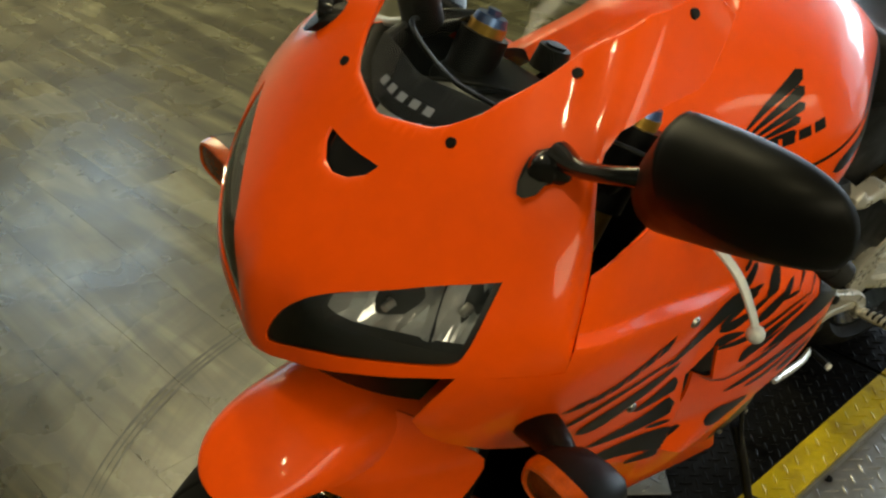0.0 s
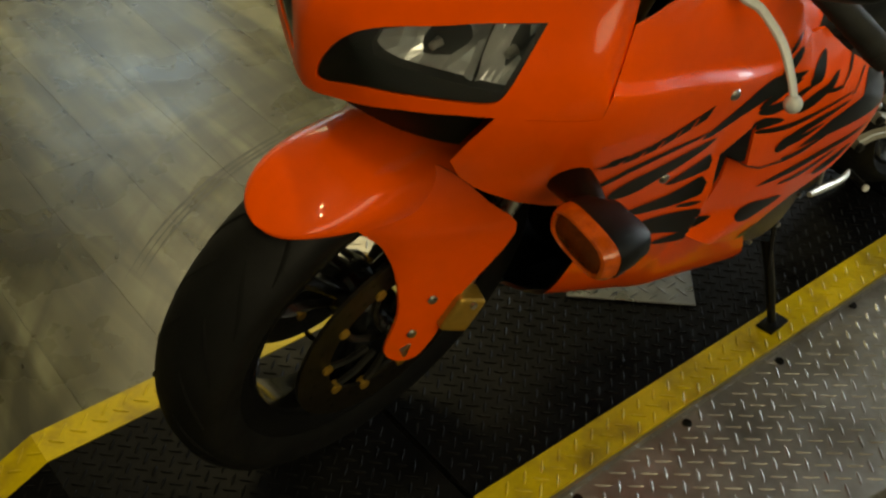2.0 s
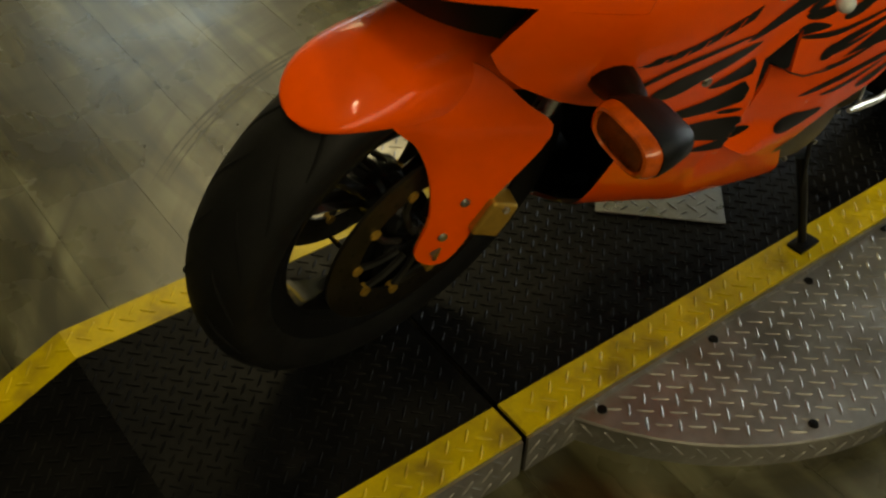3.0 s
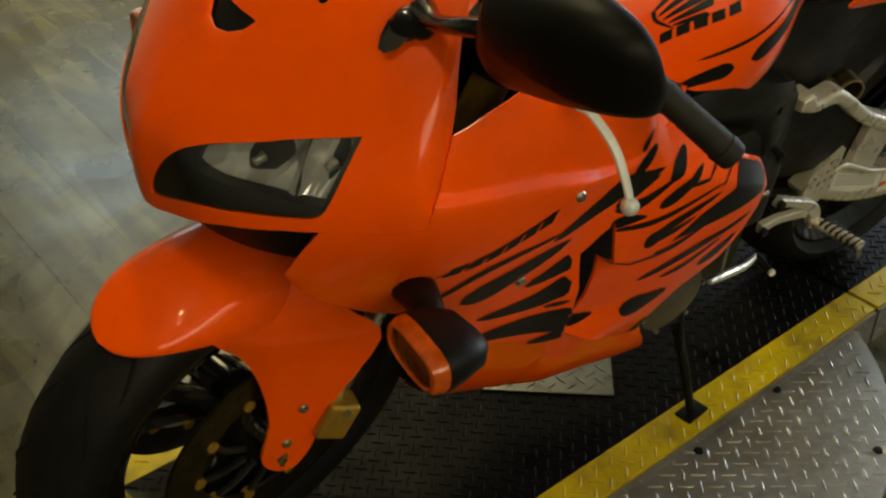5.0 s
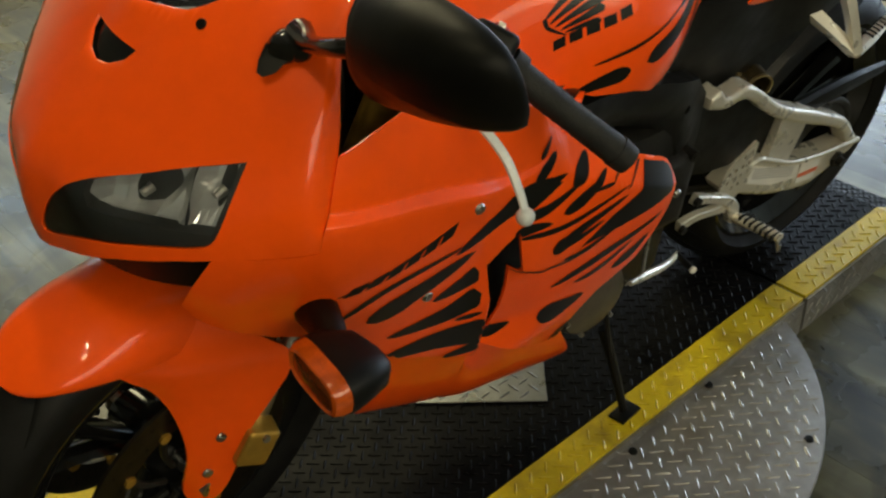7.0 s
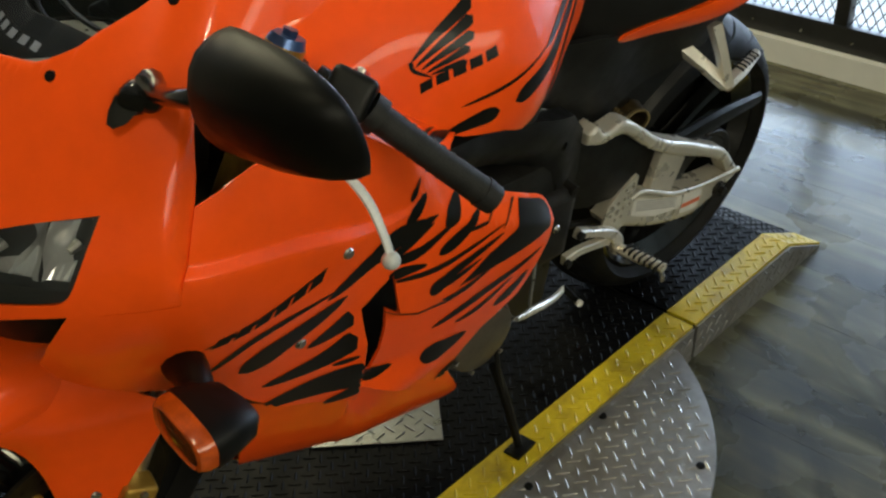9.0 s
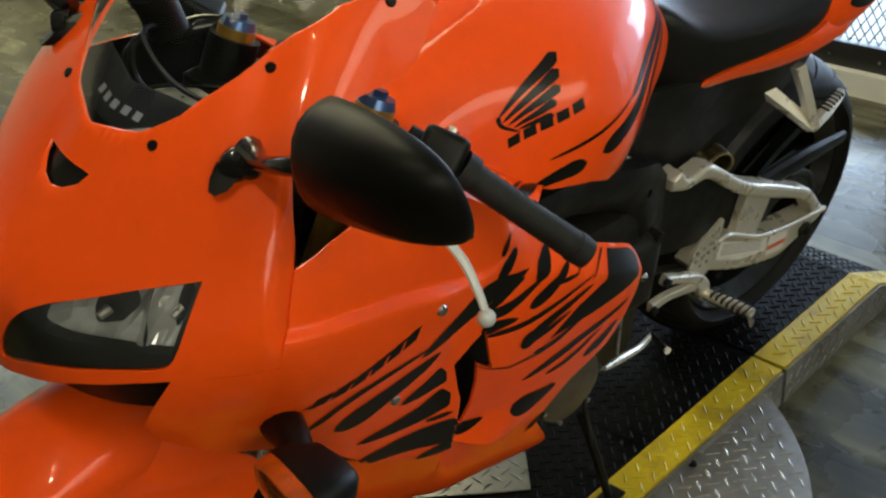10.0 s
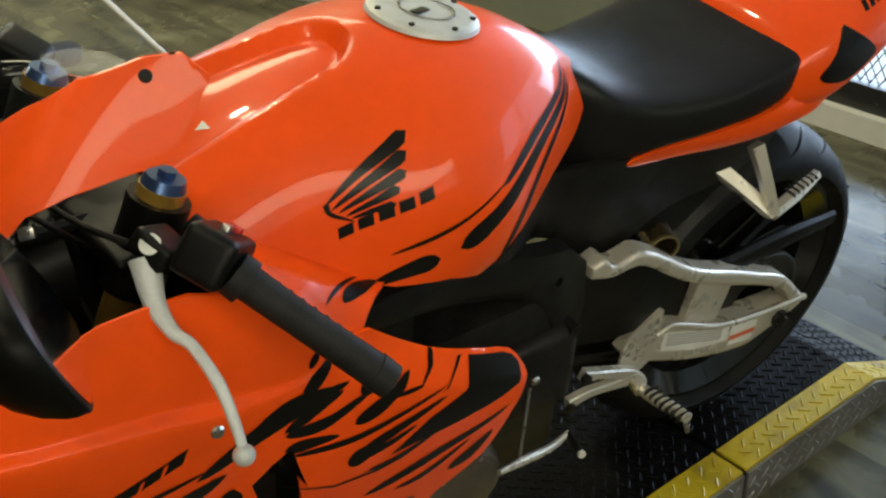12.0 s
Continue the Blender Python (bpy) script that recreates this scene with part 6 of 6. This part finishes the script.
lever = tube([(0.398, -0.196, 0.892), (0.392, -0.225, 0.868), (0.396, -0.250, 0.852), (0.405, -0.268, 0.846), (0.412, -0.300, 0.825), (0.413, -0.325, 0.798), (0.412, -0.339, 0.779)], [0.014, 0.0095, 0.0065, 0.0055, 0.0055, 0.005, 0.0045], 42, 10, 0.7)
lv = part("clutch_lever", lever, LEVER, bar, "silver clutch lever with a ball end")
ball = bmesh.new()
bmesh.ops.create_uvsphere(ball, u_segments=20, v_segments=14, radius=0.0098)
part("lever_ball", moved(ball, Matrix.Translation((0.412, -0.339, 0.776))), LEVER, lv)
part("cable", tube([(0.40, -0.188, 0.897), (0.36, -0.15, 0.915), (0.33, -0.06, 0.92), (0.36, 0.02, 0.86), (0.42, 0.05, 0.80)], 0.0032, 40, 8), BLACK, bike, "black control cable")
part("cable", tube([(0.38, 0.14, 0.91), (0.30, 0.10, 0.945), (0.28, 0.0, 0.93), (0.33, -0.09, 0.90), (0.40, -0.10, 0.82)], 0.003, 40, 8), BLACK, bike, "black control cable")
# right-hand bar
rb = part("handlebar", rod((0.40, 0.12, 0.90), (0.44, 0.20, 0.885), 0.0115, 16), GLOSS, bike, "black clip-on handlebar with grip and silver lever")
part("grip", tube([(0.43, 0.20, 0.885), (0.46, 0.245, 0.86), (0.49, 0.30, 0.83)], 0.016, 18, 16), GRIP, rb)
part("switch_box", moved(block(-0.028, 0.028, -0.024, 0.024, -0.022, 0.022, 0.009, 3), Matrix.Translation((0.41, 0.185, 0.90)) @ pose(0, 0, 0, 0, 30, -40)), BLACK, rb)
part("brake_reservoir", join(rod((0.345, 0.135, 0.918), (0.332, 0.135, 0.962), 0.024, 24), rod((0.332, 0.135, 0.962), (0.329, 0.135, 0.972), 0.027, 24)), BLACK, rb, "black brake fluid cup")
for hose in ([(0.345, 0.135, 0.925), (0.300, 0.130, 0.918), (0.290, 0.118, 0.885), (0.305, 0.098, 0.860), (0.345, 0.080, 0.853), (0.43, 0.05, 0.845)], [(0.37, 0.15, 0.925), (0.300, 0.145, 0.905), (0.283, 0.115, 0.880), (0.30, 0.075, 0.868), (0.37, 0.04, 0.868), (0.44, 0.02, 0.855)]):
    part("brake_hose", tube(hose, 0.0042, 44, 8), BLACK, rb, "black brake hose")
part("master_cylinder", tube([(0.36, 0.16, 0.895), (0.385, 0.145, 0.905), (0.42, 0.13, 0.905)], [0.013, 0.015, 0.012], 14, 12), GLOSS, rb)
part("banjo_bolt", rod((0.362, 0.165, 0.905), (0.356, 0.169, 0.917), 0.007, 6), STEEL, rb)
part("brake_lever", tube([(0.37, 0.16, 0.90), (0.36, 0.21, 0.88), (0.385, 0.27, 0.85), (0.41, 0.33, 0.82)], [0.009, 0.006, 0.006, 0.006], 24, 8), LEVER, rb)

# ---- instruments behind the screen ----
DASH = Matrix.Translation((0.285, 0.0, 0.868)) @ pose(0, 0, 0, 0, -35)
dash = part("instrument_panel", moved(body_loft([(-0.022, 0.035, -0.018, 0.0, 0.018), (-0.012, 0.055, -0.026, 0.0, 0.026), (0.010, 0.060, -0.028, 0.0, 0.028), (0.018, 0.056, -0.026, 0.0, 0.026)], 28, 3.0), DASH), BLACK, bike, "black instrument cluster behind the screen")
part("display", moved(block(0.017, 0.021, -0.04, 0.04, -0.016, 0.016, 0.002), DASH), INK, dash)
# wiring and connectors round the steering head
rng = random.Random(11)
loom = part("wiring_loom", tube([(0.24, -0.08, 0.85), (0.28, -0.07, 0.865), (0.34, -0.075, 0.86), (0.40, -0.06, 0.85), (0.44, -0.02, 0.83)], 0.008, 30, 8), BLACK, bike, "taped black wiring loom")
for k in range(12):
    q = Matrix.Translation((rng.uniform(0.30, 0.41), rng.uniform(-0.09, 0.09), rng.uniform(0.845, 0.875))) @ pose(0, 0, 0, rng.uniform(-40, 40), rng.uniform(-40, 40), rng.uniform(0, 180))
    part("connector", moved(block(-0.012, 0.012, -0.007, 0.007, -0.006, 0.006, 0.002), q), (BLACK, BLACK, DARK, STEEL)[k % 4], loom)
for k in range(5):
    y0 = -0.08 + 0.04 * k
    part("lead", tube([(0.26, y0, 0.85), (0.30, y0 + rng.uniform(-0.03, 0.03), 0.87), (0.36, y0 * 0.5, 0.87 + rng.uniform(-0.01, 0.015)), (0.43, y0 * 0.3, 0.85)], 0.0028, 24, 6), BLACK, loom)
part("ignition_lock", join(rod((0.415, 0.0, 0.905), (0.423, 0.0, 0.93), 0.022, 24, 0.018), rod((0.423, 0, 0.93), (0.424, 0, 0.933), 0.012, 16)), DARK, bike, "dark ignition lock")


# ---- turn signals ----
def signal(s):
    stalk = part("turn_signal", tube([(0.235, s * 0.225, 0.660), (0.225, s * 0.265, 0.668), (0.212, s * 0.300, 0.668)], [0.024, 0.019, 0.017], 14, 12, 1.2), BLACK, bike, "amber turn signal on a black stalk")
    c = Vector((0.192, s * 0.322, 0.670))

    def oval(d, g, shift=0.0):
        return [(c.x + d, c.y + s * (0.047 * g * math.copysign(abs(math.cos(a)) ** 0.65, math.cos(a)) + shift), c.z + 0.026 * g * math.copysign(abs(math.sin(a)) ** 0.65, math.sin(a))) for a in (2 * math.pi * j / 28 for j in range(28))]
    part("signal_body", rings([oval(0.052, 0.35, 0.012), oval(0.042, 0.72, 0.005), oval(0.018, 0.95), oval(0.0, 1.0), oval(-0.004, 1.0)]), BLACK, stalk, "black signal housing")
    part("signal_lens", rings([oval(-0.004, 0.97), oval(-0.013, 0.96), oval(-0.021, 0.88), oval(-0.0225, 0.80), oval(-0.0195, 0.74)]), AMBERIN, stalk, "amber plastic lens")
    part("lens_face", rings([oval(-0.0185, 0.75), oval(-0.0205, 0.73), oval(-0.0225, 0.5), oval(-0.0232, 0.2)]), AMBERDARK, stalk, "ribbed dark amber lens face")


signal(-1)
signal(1)

# ---- floor planks ----
def plank_mesh(length, width):
    return finish(block(-width / 2 + 0.00015, width / 2 - 0.00015, -length / 2 + 0.00015, length / 2 - 0.00015, -0.006, 0.0, 0.0003, 1), FLOORING, smooth=False)


floor_ob = bpy.data.objects["floor"]
PW, PL = 0.18, 1.22
shared = plank_mesh(PL, PW)
rng = random.Random(7)
x = -3.0
rowk = 0
while x < 3.0:
    y = -3.0 - PL * ((rowk * 0.37) % 1)
    while y < 4.6:
        if y < Y0 or y + PL > Y1 + 0.1:
            y += PL
            continue
        ob = new("plank", shared)
        ob.parent = floor_ob
        ob.location = (x + PW / 2, y + PL / 2, FLOOR_Z)
        y += PL
    x += PW
    rowk += 1
# far rest of the floor
solo("floor_far", block(3.06, 7.0, Y0, Y1, FLOOR_Z - 0.005, FLOOR_Z, 0), WHITEWALL, "pale bright floor beyond the fence", "floor", kind="structure", smooth=False)
solo("floor_side", join(block(X0, -3.0, Y0, Y1, FLOOR_Z - 0.005, FLOOR_Z, 0), block(-3.0, 3.06, Y0, -2.3, FLOOR_Z - 0.005, FLOOR_Z - 0.001, 0), block(-3.0, 3.06, 3.3, Y1, FLOOR_Z - 0.005, FLOOR_Z - 0.001, 0)), FLOORING, "grey-brown vinyl floor at the edge of the hall", "floor", kind="structure", smooth=False)
